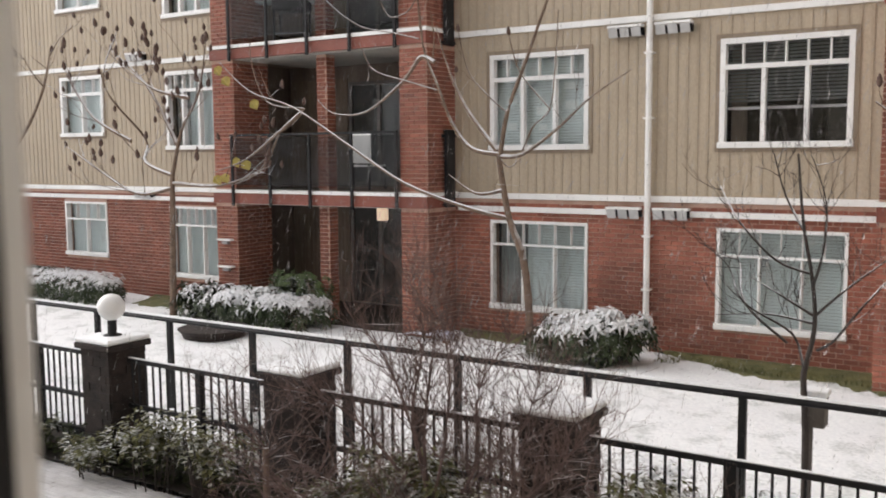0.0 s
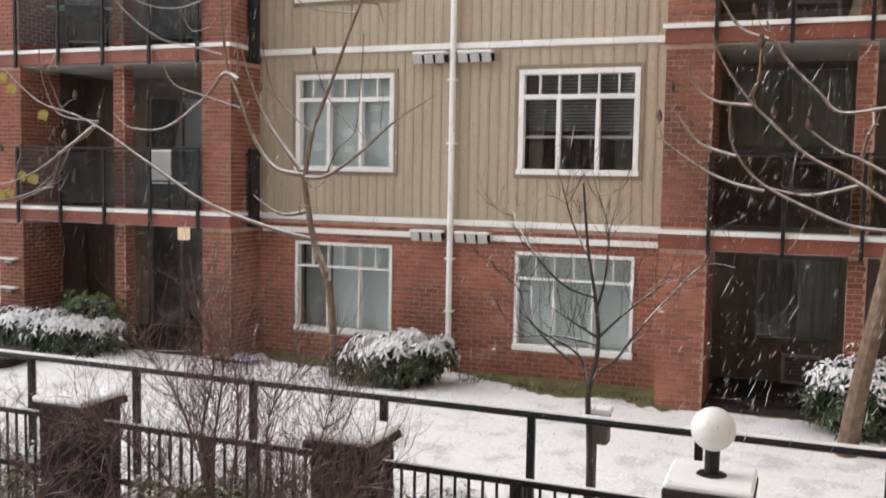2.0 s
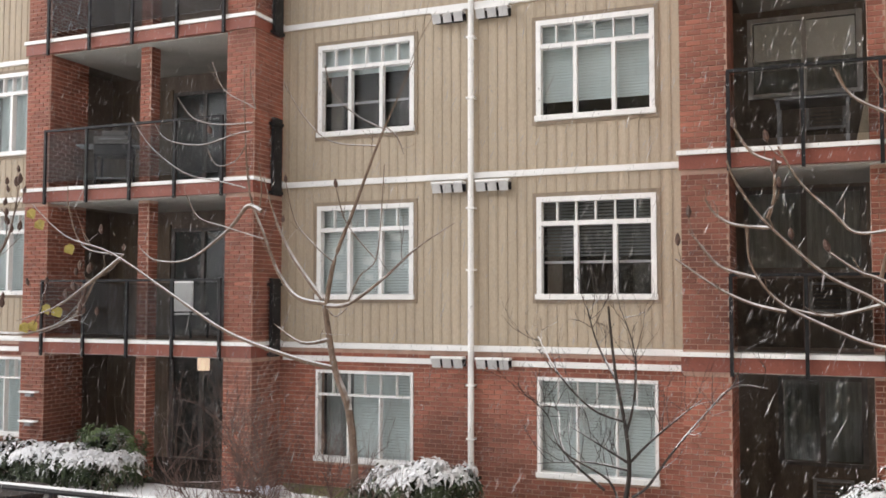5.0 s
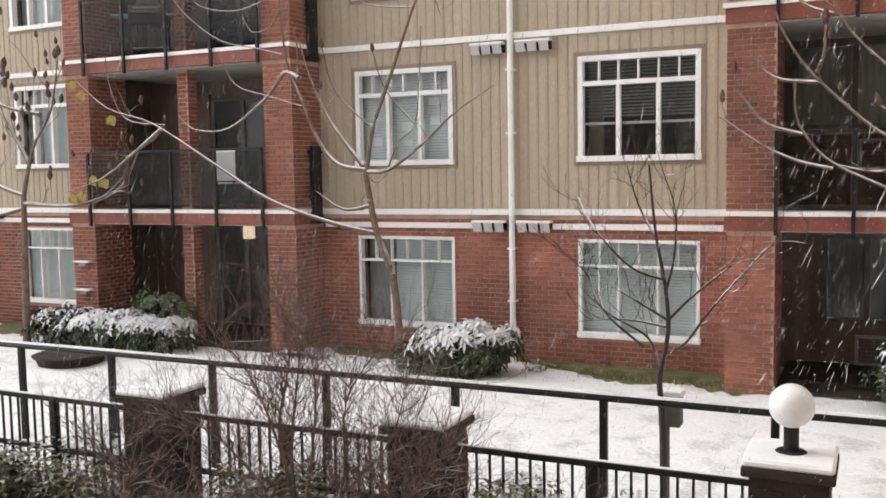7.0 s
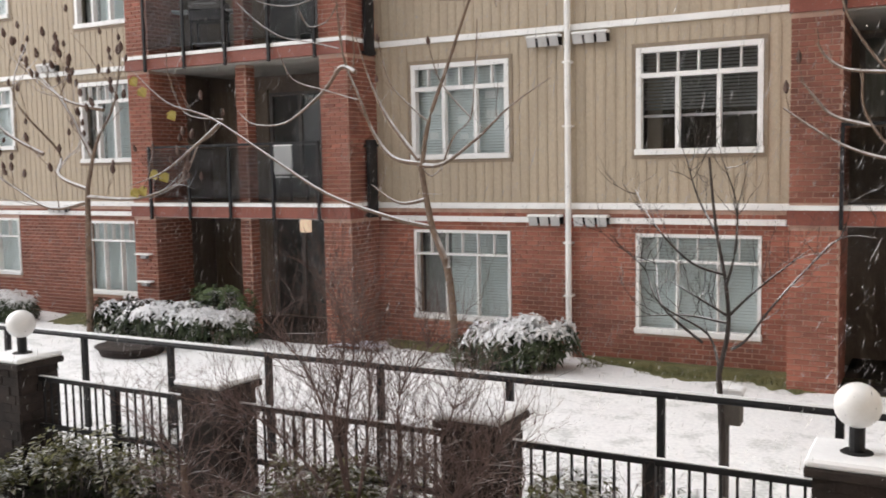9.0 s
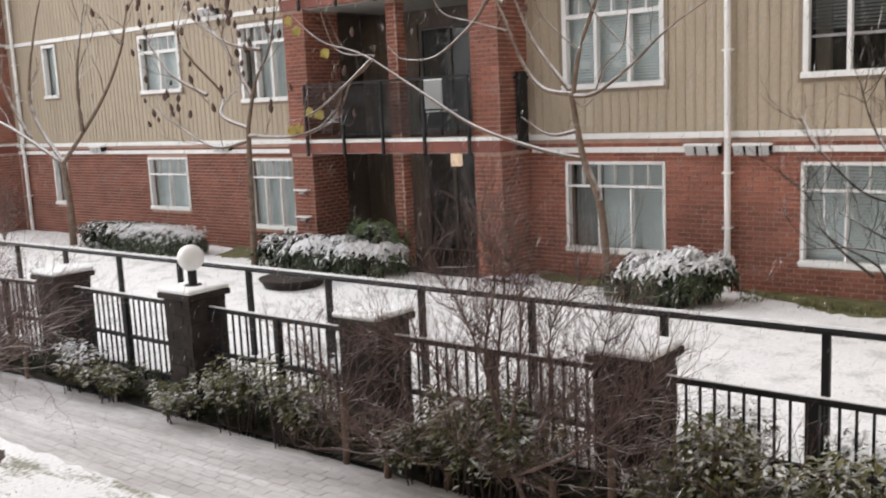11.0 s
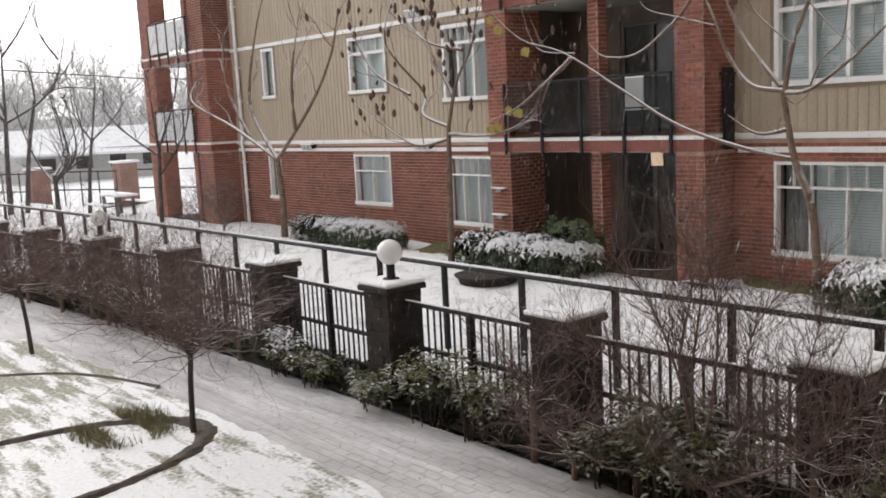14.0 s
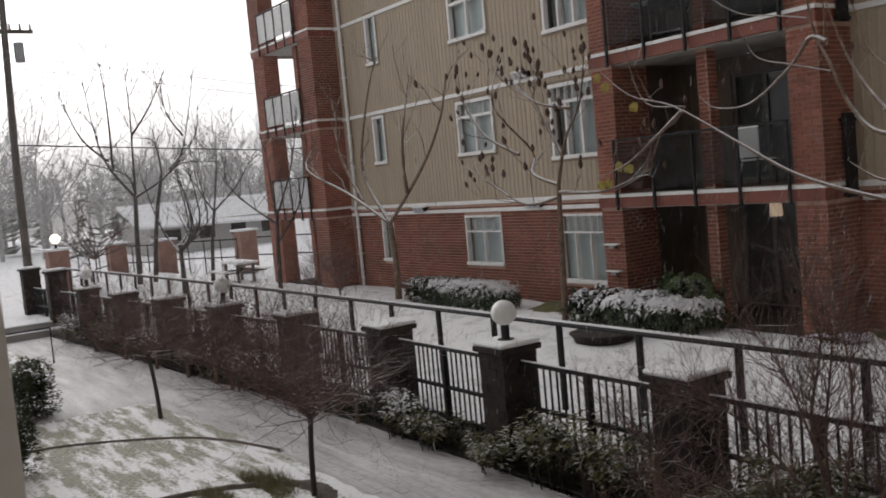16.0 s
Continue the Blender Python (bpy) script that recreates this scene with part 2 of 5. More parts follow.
BROWNCURTAIN = grained("brown_drawn_curtain", (0.16, 0.125, 0.095), (0.25, 0.20, 0.155), 3.0, 20.0, 0.9, stretch=(6, 6, 0.3))
GREYCURTAIN_REFLECTION = grained("grey_curtain_and_reflection", (0.20, 0.20, 0.19), (0.32, 0.32, 0.31), 3.0, 20.0, 0.9, stretch=(6, 6, 0.3))
# Brick paled and browned, with distance haze put into the colour.
FARBRICK = grained("far_hazed_brick", (0.28, 0.16, 0.125), (0.40, 0.24, 0.19), 2.0, 30.0, 0.9)
# Near-black room walls: the indoor dimness is put into the colour.
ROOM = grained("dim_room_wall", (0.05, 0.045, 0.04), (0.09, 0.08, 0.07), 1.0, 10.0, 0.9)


# ---- mesh helpers ----
def part(name, bm, material, parent=None, label="", kind=""):
    me = bpy.data.meshes.new(name)
    if isinstance(bm, tuple):
        me.from_pydata(bm[0], [], bm[1])
    else:
        bm.normal_update()
        bm.to_mesh(me)
        bm.free()
    me.materials.append(material)
    ob = new(name, me)
    ob.parent = parent
    if label or kind:
        tagged(ob, label=label, kind=kind)
    return ob


def thing(name, label, category, x=0.0, y=0.0, z=0.0, group="", kind=""):
    ob = new(name)
    ob.location = (x, y, z)
    return tagged(ob, label, category, group, kind)


def add_box(bm, x0, x1, y0, y1, z0, z1, bevel=0.0):
    m = Matrix.Translation(((x0 + x1) / 2, (y0 + y1) / 2, (z0 + z1) / 2)) @ Matrix.Diagonal((x1 - x0, y1 - y0, z1 - z0, 1))
    vs = bmesh.ops.create_cube(bm, size=1.0, matrix=m)["verts"]
    if bevel:
        es = list({e for v in vs for e in v.link_edges})
        bmesh.ops.bevel(bm, geom=es, offset=bevel, segments=1, affect="EDGES")


def boxes(*rows, bevel=0.0):
    bm = bmesh.new()
    for r in rows:
        add_box(bm, *r, bevel=bevel)
    return bm


# ---- ground ----
Y_WALL, Y_BAY, Z_LAWN, Z_PATH = 11.58, 10.70, -0.10, -0.25


def bend(x):
    """The fence and the path swing gently away to the far end."""
    return -0.075 * max(0.0, -9.5 - x)


def strip(name, y0, y1, z, x0, x1, step, material, dz=0.06, lift=0.0, label="", rough_noise=0.0, ragged_edge=0.0):
    vs, fs = [], []
    nx = int((x1 - x0) / step) + 1
    ny = max(1, int((y1 - y0) / step))
    for i in range(nx + 1):
        x = x0 + (x1 - x0) * i / nx
        for j in range(ny + 1):
            y = y0 + (y1 - y0) * j / ny + bend(x)
            if ragged_edge and j == ny:
                y += ragged_edge * (noise.noise((x * 2.1, 5, 0)) + 0.6 * noise.noise((x * 7, 6, 0)))
            vs.append((x, y, z + rough_noise * noise.noise((x * 1.3, y * 1.3, 3.0))))
    for i in range(nx):
        for j in range(ny):
            a = i * (ny + 1) + j
            fs.append((a, a + ny + 1, a + ny + 2, a + 1))
    ob = part(name, (vs, fs), material)
    return tagged(ob, label, name.split("_")[0], kind="structure")


ground = part("ground", boxes((-400, 400, -400, 400, -0.9, -0.42)), SNOW)
tagged(ground, "snow covered ground reaching the horizon", "ground", kind="structure")
strip("lawn", 4.2, 12.6, Z_LAWN, -60, 30, 0.25, LAWN, label="lawn under thin fresh snow", rough_noise=0.03)
strip("lawn_front", -4.0, 2.02, Z_PATH + 0.016, -60, 14, 0.15, FRONTLAWN, label="front lawn under thin patchy snow", rough_noise=0.012, ragged_edge=0.09)
strip("path", 1.95, 3.46, Z_PATH, -60, 14, 0.5, PATHMAT, label="wet grey paved footpath with slush")
strip("planting_bed", 3.46, 4.2, Z_PATH + 0.03, -60, 14, 0.2, SOIL, label="dark wet planting bed along the fence", rough_noise=0.05)

# ---- the apartment building ----
building = thing("apartment_building", "four-storey red brick and khaki sided apartment building", "building")


def wall_with_holes(name, x0, x1, z0, z1, y0, y1, holes, material):
    xs = sorted({x0, x1, *[h[0] for h in holes], *[h[1] for h in holes]})
    bm = bmesh.new()
    for a, b in zip(xs[:-1], xs[1:]):
        mid = (a + b) / 2
        hs = sorted([h for h in holes if h[0] <= mid <= h[1]], key=lambda h: h[2])
        z = z0
        for h in hs:
            if h[2] > z:
                add_box(bm, a, b, y0, y1, z, h[2])
            z = h[3]
        if z < z1:
            add_box(bm, a, b, y0, y1, z, z1)
    return part(name, bm, material, building)


WIN_R = [(x0, x1, z0, z1, 3) for x0, x1 in ((-6.04, -4.24), (-2.07, -0.24)) for z0, z1 in ((0.425, 1.91), (3.185, 4.735), (6.01, 7.56), (8.84, 10.37))]
WIN_L = [(-18.02, -16.49, 0.76, 1.99, 2), (-18.0, -16.46, 3.61, 4.95, 2), (-18.0, -16.43, 6.53, 7.85, 2),
         (-14.27, -12.76, 0.45, 1.96, 3), (-14.27, -12.76, 3.27, 4.90, 3), (-14.27, -12.76, 6.11, 7.75, 3),
         (-22.42, -21.77, 0.76, 1.99, 1), (-22.42, -21.77, 3.67, 5.03, 1), (-22.36, -21.75, 6.60, 8.0, 1)]
TOP = 11.4
for nm, x0, x1, wins in (("right", -6.80, 0.27, WIN_R), ("left", -24.3, -11.91, WIN_L)):
    lo = [w[:4] for w in wins if w[3] < 2.2]
    hi = [w[:4] for w in wins if w[3] > 2.2]
    wall_with_holes("brick_wall", x0, x1, -0.3, 2.30, Y_WALL, Y_WALL + 0.25, lo, MORTAR)
    wall_with_holes("siding_wall", x0, x1, 2.30, TOP, Y_WALL, Y_WALL + 0.25, hi, SIDING)


HALF = {(-6.04, 0.425): 0.34, (-14.27, 3.27): 0.36, (-14.27, 6.11): 0.36}


def window(x0, x1, z0, z1, lights, blind):
    w = part("window", boxes((x0 + 0.002, x1 - 0.002, Y_WALL + 0.16, Y_WALL + 0.165, z0 + 0.002, z1 - 0.002)), GLASS, building)
    f = 0.06 if z0 > 1 else 0.030
    zt = z1 - 0.40 if lights > 1 else z1 - f
    y0, y1 = Y_WALL - 0.03, Y_WALL + 0.10
    part("window_frame", boxes((x0 - 0.02, x0 + f, y0, y1, z0, z1), (x1 - f, x1 + 0.02, y0, y1, z0, z1), (x0 - 0.02, x1 + 0.02, y0 - 0.003, y1, z1 - f, z1 + 0.02)), WHITE, w)
    part("window_sill", boxes((x0 - 0.04, x1 + 0.04, y0 - 0.04, y1, z0 - 0.05, z0 + 0.04), bevel=0.008), WHITE, w)
    if lights > 1:
        part("transom_bar", boxes((x0 + f, x1 - f, y0 + 0.01, y1 - 0.004, zt - f * 0.58, zt + f * 0.58)), WHITE, w)
        for i in range(1, lights):
            x = x0 + (x1 - x0) * i / lights
            part("mullion", boxes((x - f / 2, x + f / 2, y0 + 0.014, y1 - 0.004, z0 + 0.045, zt - f * 0.58)), WHITE, w)
        for i in range(1, 2 * lights):
            x = x0 + (x1 - x0) * i / (2 * lights)
            part("muntin", boxes((x - f * 0.18, x + f * 0.18, y0 + 0.03, y1 - 0.01, zt + f * 0.58, z1 - f)), WHITE, w)
    if blind:
        bm = bmesh.new()
        z = z1 - 0.03
        while z > z0 + (blind if blind > 0.1 else -0.02) + 0.05:
            add_box(bm, x0 + 0.01 + (x1 - x0) * HALF.get((x0, z0), 0.0), x1 - 0.01, Y_WALL + 0.169, Y_WALL + 0.178, z - 0.043, z)
            z -= 0.048
        part("blind", bm, BLIND, w)
    if (x0, z0) in HALF:
        part("curtain", boxes((x0 + 0.06, x0 + (x1 - x0) * HALF[(x0, z0)] + 0.04, Y_WALL + 0.22, Y_WALL + 0.25, z0 - 0.1, z1 + 0.05), bevel=0.01), GREYCURTAIN_REFLECTION, w)
    if (x0, z0) == (-6.04, 3.185):
        for px, pz, pw, ph in ((0.22, 0.30, 0.18, 0.12), (0.20, 0.75, 0.20, 0.10), (0.78, 0.55, 0.22, 0.13), (0.82, 0.28, 0.16, 0.10), (1.32, 0.62, 0.24, 0.14), (1.30, 0.95, 0.2, 0.12)):
            part("paper", boxes((x0 + px, x0 + px + pw, Y_WALL + 0.166, Y_WALL + 0.168, z0 + pz, z0 + pz + ph)), WHITE, w, "white paper behind the pane")
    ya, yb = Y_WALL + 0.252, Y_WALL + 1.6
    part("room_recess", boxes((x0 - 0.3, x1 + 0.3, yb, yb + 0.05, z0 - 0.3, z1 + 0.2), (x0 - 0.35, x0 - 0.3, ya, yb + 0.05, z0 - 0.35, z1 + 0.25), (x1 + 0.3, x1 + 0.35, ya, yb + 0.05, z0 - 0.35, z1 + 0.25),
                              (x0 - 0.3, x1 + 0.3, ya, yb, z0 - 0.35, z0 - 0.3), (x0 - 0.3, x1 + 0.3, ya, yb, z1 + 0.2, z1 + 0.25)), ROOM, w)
    if z0 > 2.2:
        c0, c1 = Y_WALL - 0.022, Y_WALL - 0.002
        part("casing", boxes((x0 - 0.085, x0 - 0.022, c0, c1, z0 - 0.11, z1 + 0.085), (x1 + 0.022, x1 + 0.085, c0, c1, z0 - 0.11, z1 + 0.085), (x0 - 0.022, x1 + 0.022, c0, c1, z1 + 0.022, z1 + 0.085), (x0 - 0.022, x1 + 0.022, c0, c1, z0 - 0.11, z0 - 0.052)), CASING, w)
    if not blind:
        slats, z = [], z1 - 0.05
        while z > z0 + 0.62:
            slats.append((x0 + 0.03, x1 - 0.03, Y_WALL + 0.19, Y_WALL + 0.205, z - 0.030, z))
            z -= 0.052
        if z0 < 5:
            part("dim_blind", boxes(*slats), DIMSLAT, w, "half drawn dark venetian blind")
        else:
            part("blind", boxes((x0 + 0.02, x1 - 0.02, Y_WALL + 0.169, Y_WALL + 0.178, zt - 0.10, z1 - 0.03)), BLIND, w)
        part("sash_rail", boxes((x0 + f, x1 - f, Y_WALL + 0.12, Y_WALL + 0.15, z0 + 0.52, z0 + 0.56)), STEEL, w)
        part("curtain", boxes((x0 + 0.06, x0 + 0.30, Y_WALL + 0.30, Y_WALL + 0.36, z0 - 0.2, z1 + 0.1), bevel=0.02), DARKWALL, w)
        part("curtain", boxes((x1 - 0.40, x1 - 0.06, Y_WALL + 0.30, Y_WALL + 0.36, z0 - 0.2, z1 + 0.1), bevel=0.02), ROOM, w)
    return w


DARK = {(-2.07, 3.185), (-6.04, 6.01)}
for x0, x1, z0, z1, k in WIN_R + WIN_L:
    window(x0, x1, z0, z1, k, 0.0 if (x0, z0) in DARK else (0.25 if (x0, z0) == (-2.07, 6.01) else 0.03))

for nm, x0, x1 in (("right", -6.80, 0.27), ("left", -24.3, -11.91)):
    for z in (2.30, 5.10, 7.92):
        part("belt_board", boxes((x0, x1, Y_WALL - 0.05, Y_WALL - 0.004, z, z + 0.10), bevel=0.008), WHITE, building)
part("belt_board", boxes((-6.7, -3.85, Y_WALL - 0.06, Y_WALL - 0.004, 2.08, 2.17)), WHITE, building)
part("belt_board", boxes((-2.5, 0.22, Y_WALL - 0.06, Y_WALL - 0.004, 2.08, 2.17)), WHITE, building)
part("belt_board", boxes((-24.2, -12.0, Y_WALL - 0.06, Y_WALL - 0.004, 2.10, 2.19)), WHITE, building)


def bay(x0, x1, pier, mid, open_left=False):
    """A stack of recessed balconies between brick piers."""
    d = Y_WALL + 1.4
    for a, b in ((x0, x0 + pier), (x1 - pier, x1)):
        yb = Y_BAY + 0.55 if (open_left and a == x0) else Y_WALL + 0.1
        part("pier", boxes((a, b, Y_BAY, yb, -0.3, TOP)), MORTAR, building)
    part("pier", boxes((mid - 0.15, mid + 0.08, Y_BAY + 0.25, Y_BAY + 0.50, -0.3, TOP)), MORTAR, building)
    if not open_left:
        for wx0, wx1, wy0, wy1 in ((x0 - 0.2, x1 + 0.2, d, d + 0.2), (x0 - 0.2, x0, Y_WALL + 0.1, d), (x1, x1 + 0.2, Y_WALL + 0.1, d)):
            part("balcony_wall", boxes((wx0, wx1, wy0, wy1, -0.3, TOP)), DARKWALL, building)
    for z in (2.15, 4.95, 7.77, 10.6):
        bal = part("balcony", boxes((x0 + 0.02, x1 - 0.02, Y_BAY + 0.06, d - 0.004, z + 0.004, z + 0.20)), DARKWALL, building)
        part("fascia", boxes((x0 - 0.02, x1 + 0.02, Y_BAY - 0.05, Y_BAY + 0.056, z, z + 0.20)), REDBAND, bal)
        part("fascia", boxes((x1 - 0.02, x1 + 0.018, Y_BAY + 0.06, Y_WALL - 0.004, z, z + 0.20)), REDBAND, bal)
        part("slab_edge", boxes((x1 - 0.02, x1 + 0.05, Y_BAY + 0.304, Y_WALL - 0.004, z + 0.203, z + 0.265)), WHITE, bal)
        part("slab_edge", boxes((x0 - 0.05, x1 + 0.05, Y_BAY - 0.08, Y_BAY + 0.3, z + 0.203, z + 0.265)), WHITE, bal)
        part("soffit", boxes((x0 + pier + 0.01, x1 - pier - 0.01, Y_BAY + 0.06, d - 0.01, z - 0.02, z + 0.002)), SOFFIT, bal)
        n = 4
        for i in range(n + 1):
            x = x0 + pier + 0.02 + (x1 - x0 - 2 * pier - 0.04) * i / n
            part("railing_post", boxes((x - 0.025, x + 0.025, Y_BAY - 0.13, Y_BAY - 0.085, z - 0.05, z + 1.3)), BLACK, bal)
        part("top_rail", boxes((x0 + pier, x1 - pier, Y_BAY - 0.135, Y_BAY - 0.08, z + 1.3, z + 1.34)), BLACK, bal)
        for i in range(n):
            xa = x0 + pier + 0.02 + (x1 - x0 - 2 * pier - 0.04) * i / n
            xb = x0 + pier + 0.02 + (x1 - x0 - 2 * pier - 0.04) * (i + 1) / n
            p = part("glass_panel", boxes((xa + 0.04, xb - 0.04, Y_BAY - 0.112, Y_BAY - 0.104, z + 0.36, z + 1.27)), FROSTED if open_left else RAILGLASS, bal)


bay(-11.91, -6.80, 0.56, -9.28)
bay(0.27, 5.40, 0.64, 2.85)
bay(-28.9, -24.3, 0.9, -26.0, True)
part("roof", boxes((-29.2, 6.2, Y_BAY - 0.5, 26, TOP, TOP + 0.25)), WHITE, building)


# pipes and vents on the walls
def tube(pts, r0, r1, seg=6, close=True):
    """Vertices and faces of a tapered tube through the points."""
    vs, fs = [], []
    n = len(pts)
    pts = [Vector(p) for p in pts]
    for i, p in enumerate(pts):
        d = (pts[min(i + 1, n - 1)] - pts[max(i - 1, 0)]).normalized()
        a = d.orthogonal().normalized() if abs(d.z) > 0.95 else d.cross(Vector((0, 0, 1))).normalized()
        b = d.cross(a)
        r = r0 + (r1 - r0) * i / max(1, n - 1)
        for k in range(seg):
            t = 2 * math.pi * k / seg
            vs.append(p + a * (r * math.cos(t)) + b * (r * math.sin(t)))
    for i in range(n - 1):
        for k in range(seg):
            fs.append((i * seg + k, i * seg + (k + 1) % seg, (i + 1) * seg + (k + 1) % seg, (i + 1) * seg + k))
    if close:
        fs.append(tuple(range(seg - 1, -1, -1)))
        fs.append(tuple((n - 1) * seg + k for k in range(seg)))
    return vs, fs


def join(list_of):
    vs, fs = [], []
    for v, f in list_of:
        o = len(vs)
        vs.extend(v)
        fs.extend(tuple(i + o for i in q) for q in f)
    return vs, fs


for x in (-3.17, -23.8):
    y = Y_WALL - 0.10
    pipe = part("drainpipe", tube([(x, y, -0.12), (x, y, 2.1), (x + 0.02, y - 0.05, 2.3), (x, y, 2.55), (x, y, TOP)], 0.05, 0.05, 10), WHITE, building)
    for z in (0.9, 1.75, 3.6, 4.6, 6.4, 7.4):
        part("pipe_bracket", boxes((x - 0.07, x + 0.07, y - 0.055, Y_WALL - 0.005, z, z + 0.03)), WHITE, pipe)


def vent(x0, x1, z):
    """A snow topped hood with slanting grey flaps under it."""
    v = part("vent_hood", boxes((x0, x1, Y_WALL - 0.20, Y_WALL - 0.055, z + 0.12, z + 0.16), bevel=0.008), WHITE, building)
    n = 3
    w = (x1 - x0) / n
    for i in range(n):
        bm = boxes((-w * 0.42, w * 0.36, -0.006, 0.006, -0.15, 0.0))
        bm.transform(Matrix.Translation((x0 + w * (i + 0.5), Y_WALL - 0.19, z + 0.118)) @ Matrix.Rotation(radians(20), 4, "X"))
        part("vent_flap", bm, PALEGREY, v)
    part("vent_box", boxes((x0 + 0.02, x1 - 0.02, Y_WALL - 0.07, Y_WALL - 0.004, z, z + 0.118)), BLACK, v)


for z in (2.06, 4.90, 7.72):
    vent(-3.84, -3.27, z)
    vent(-3.07, -2.49, z)
for x, z in ((-20.35, 2.16), (-15.3, 2.16), (-15.4, 5.22)):
    vent(x, x + 0.55, z)

LAMPLIT, ln0, ll0, lb0 = mat("lit_cream_shade", 0.6)
lb0.inputs["Base Color"].default_value = (0.7, 0.58, 0.42, 1)
lb0.inputs["Emission Color"].default_value = (1.0, 0.74, 0.52, 1)
lb0.inputs["Emission Strength"].default_value = 0.42

# ---- behind the balconies: doors, lamps, furniture ----
YB = Y_WALL + 1.4


def patio_door(x0, x1, z0, h, curtain=None, frame_mat=None):
    fm = frame_mat or DARKFRAME
    w = part("patio_door", boxes((x0, x1, YB - 0.03, YB - 0.02, z0, z0 + h)), GLASS, building)
    for a, b in ((x0 - 0.05, x0 + 0.03), (x1 - 0.03, x1 + 0.05), ((x0 + x1) / 2 - 0.04, (x0 + x1) / 2 + 0.04)):
        part("door_frame", boxes((a, b, YB - 0.07, YB - 0.004, z0, z0 + h)), fm, w)
    part("door_frame", boxes((x0 - 0.05, x1 + 0.05, YB - 0.075, YB - 0.004, z0 + h, z0 + h + 0.07)), fm, w)
    part("door_frame", boxes((x0 - 0.05, x1 + 0.05, YB - 0.075, YB - 0.004, z0 - 0.06, z0)), fm, w)
    # Sheet behind the glass; its colour sets how dark the panes look.
    part("blind", boxes((x0 + 0.03, x1 - 0.03, YB - 0.018, YB - 0.008, z0 + 0.02, z0 + h)), curtain or DARKPANE, w)


for x0, x1 in ((-11.35, -7.36), (0.91, 4.76), (-28.0, -25.2)):
    part("patio_slab", boxes((x0, x1, Y_BAY + 0.1, YB - 0.005, -0.3, Z_LAWN + 0.05)), SOIL, building)
for z in (-0.08, 2.46, 5.26):
    part("wall_panel", boxes((-11.86, -10.3, YB - 0.05, YB - 0.004, z + 0.02, z + 2.2)), BROWNCURTAIN, building)
    patio_door(-10.2, -8.75, z + 0.05, 2.0)
for xa, xb, z0, z1, vz in ((1.45, 2.62, 0.66, 1.90, -0.02), (0.98, 2.66, 3.62, 4.80, 2.98), (1.08, 2.66, 6.40, 7.55, 5.82)):
    # Grey sheets behind the glass stand in for sky reflected in the panes.
    patio_door(xa, xb, z0, z1 - z0, GREYCURTAIN_REFLECTION, PALEGREY if z0 > 6 else None)
    if z0 > 6:
        part("blind", boxes((xa + 0.05, xb - 0.05, YB - 0.04, YB - 0.032, z1 - 0.62, z1 - 0.02)), BLIND, building)
    g = part("wall_grille", boxes((1.92, 2.42, YB - 0.05, YB - 0.004, vz, vz + 0.40)), DARKWALL, building)
    part("grille_frame", boxes((1.88, 1.93, YB - 0.075, YB - 0.004, vz - 0.03, vz + 0.43), (2.41, 2.46, YB - 0.075, YB - 0.004, vz - 0.03, vz + 0.43), (1.93, 2.41, YB - 0.073, YB - 0.004, vz + 0.39, vz + 0.43), (1.93, 2.41, YB - 0.073, YB - 0.004, vz - 0.03, vz + 0.01)), STEEL, g)
    for k in range(6):
        part("slat", boxes((1.935, 2.405, YB - 0.062, YB - 0.051, vz + 0.03 + 0.058 * k, vz + 0.06 + 0.058 * k)), DARKFRAME, g)
plank = thing("wooden_plank", "pale wooden plank leaning against the balcony wall", "plank", 2.62, 12.4, 5.24)
bm = boxes((-0.09, 0.09, -0.02, 0.02, 0.0, 1.35), bevel=0.005)
bm.transform(Matrix.Rotation(radians(12), 4, "Y") @ Matrix.Rotation(radians(-20), 4, "X"))
part("board", bm, CREAM, plank)

for x, z, dx, dz in ((-9.4, 1.72, 0.11, 0.26),):
    lamp = thing("wall_lamp", "cream square wall lamp beside the entrance", "lamp", x, YB - 0.06, z)
    part("shade", boxes((-dx, dx, -0.09, 0.055, 0, dz), bevel=0.015), LAMPLIT, lamp)
    part("back_plate", boxes((-dx - 0.03, dx + 0.03, 0.03, 0.058, -0.03, dz + 0.03)), BLACK, lamp)
for z in (1.40, 0.86):
    led = thing("wall_fixture", "small white snow topped wall fixture on the pier", "fixture", -11.62, Y_BAY - 0.02, z, "pier fixtures")
    part("hood", boxes((-0.2, 0.2, -0.13, 0.0, 0, 0.035), bevel=0.01), WHITE, led)
    part("lens", boxes((-0.08, 0.08, -0.09, 0.0, -0.07, 0.0), bevel=0.01), STEEL, led)


def chair(x, y, z, turn, label, k=1.0):
    c = thing("patio_chair", label, "chair", x, y, z, "patio chairs")
    c.rotation_euler.z = radians(turn)
    part("seat", boxes((-0.23, 0.23, -0.22, 0.22, 0.42, 0.45), bevel=0.01), WHITE, c)
    part("backrest", boxes((-0.23 * k, 0.23 * k, 0.20, 0.23, 0.48, 1.02), bevel=0.01), WHITE, c)
    for a in (-0.21, 0.21):
        for b in (-0.2, 0.21):
            part("leg", boxes((a - 0.015, a + 0.015, b - 0.015, b + 0.015, 0, 0.92 if b > 0 else 0.42)), BLACK, c)
    return c


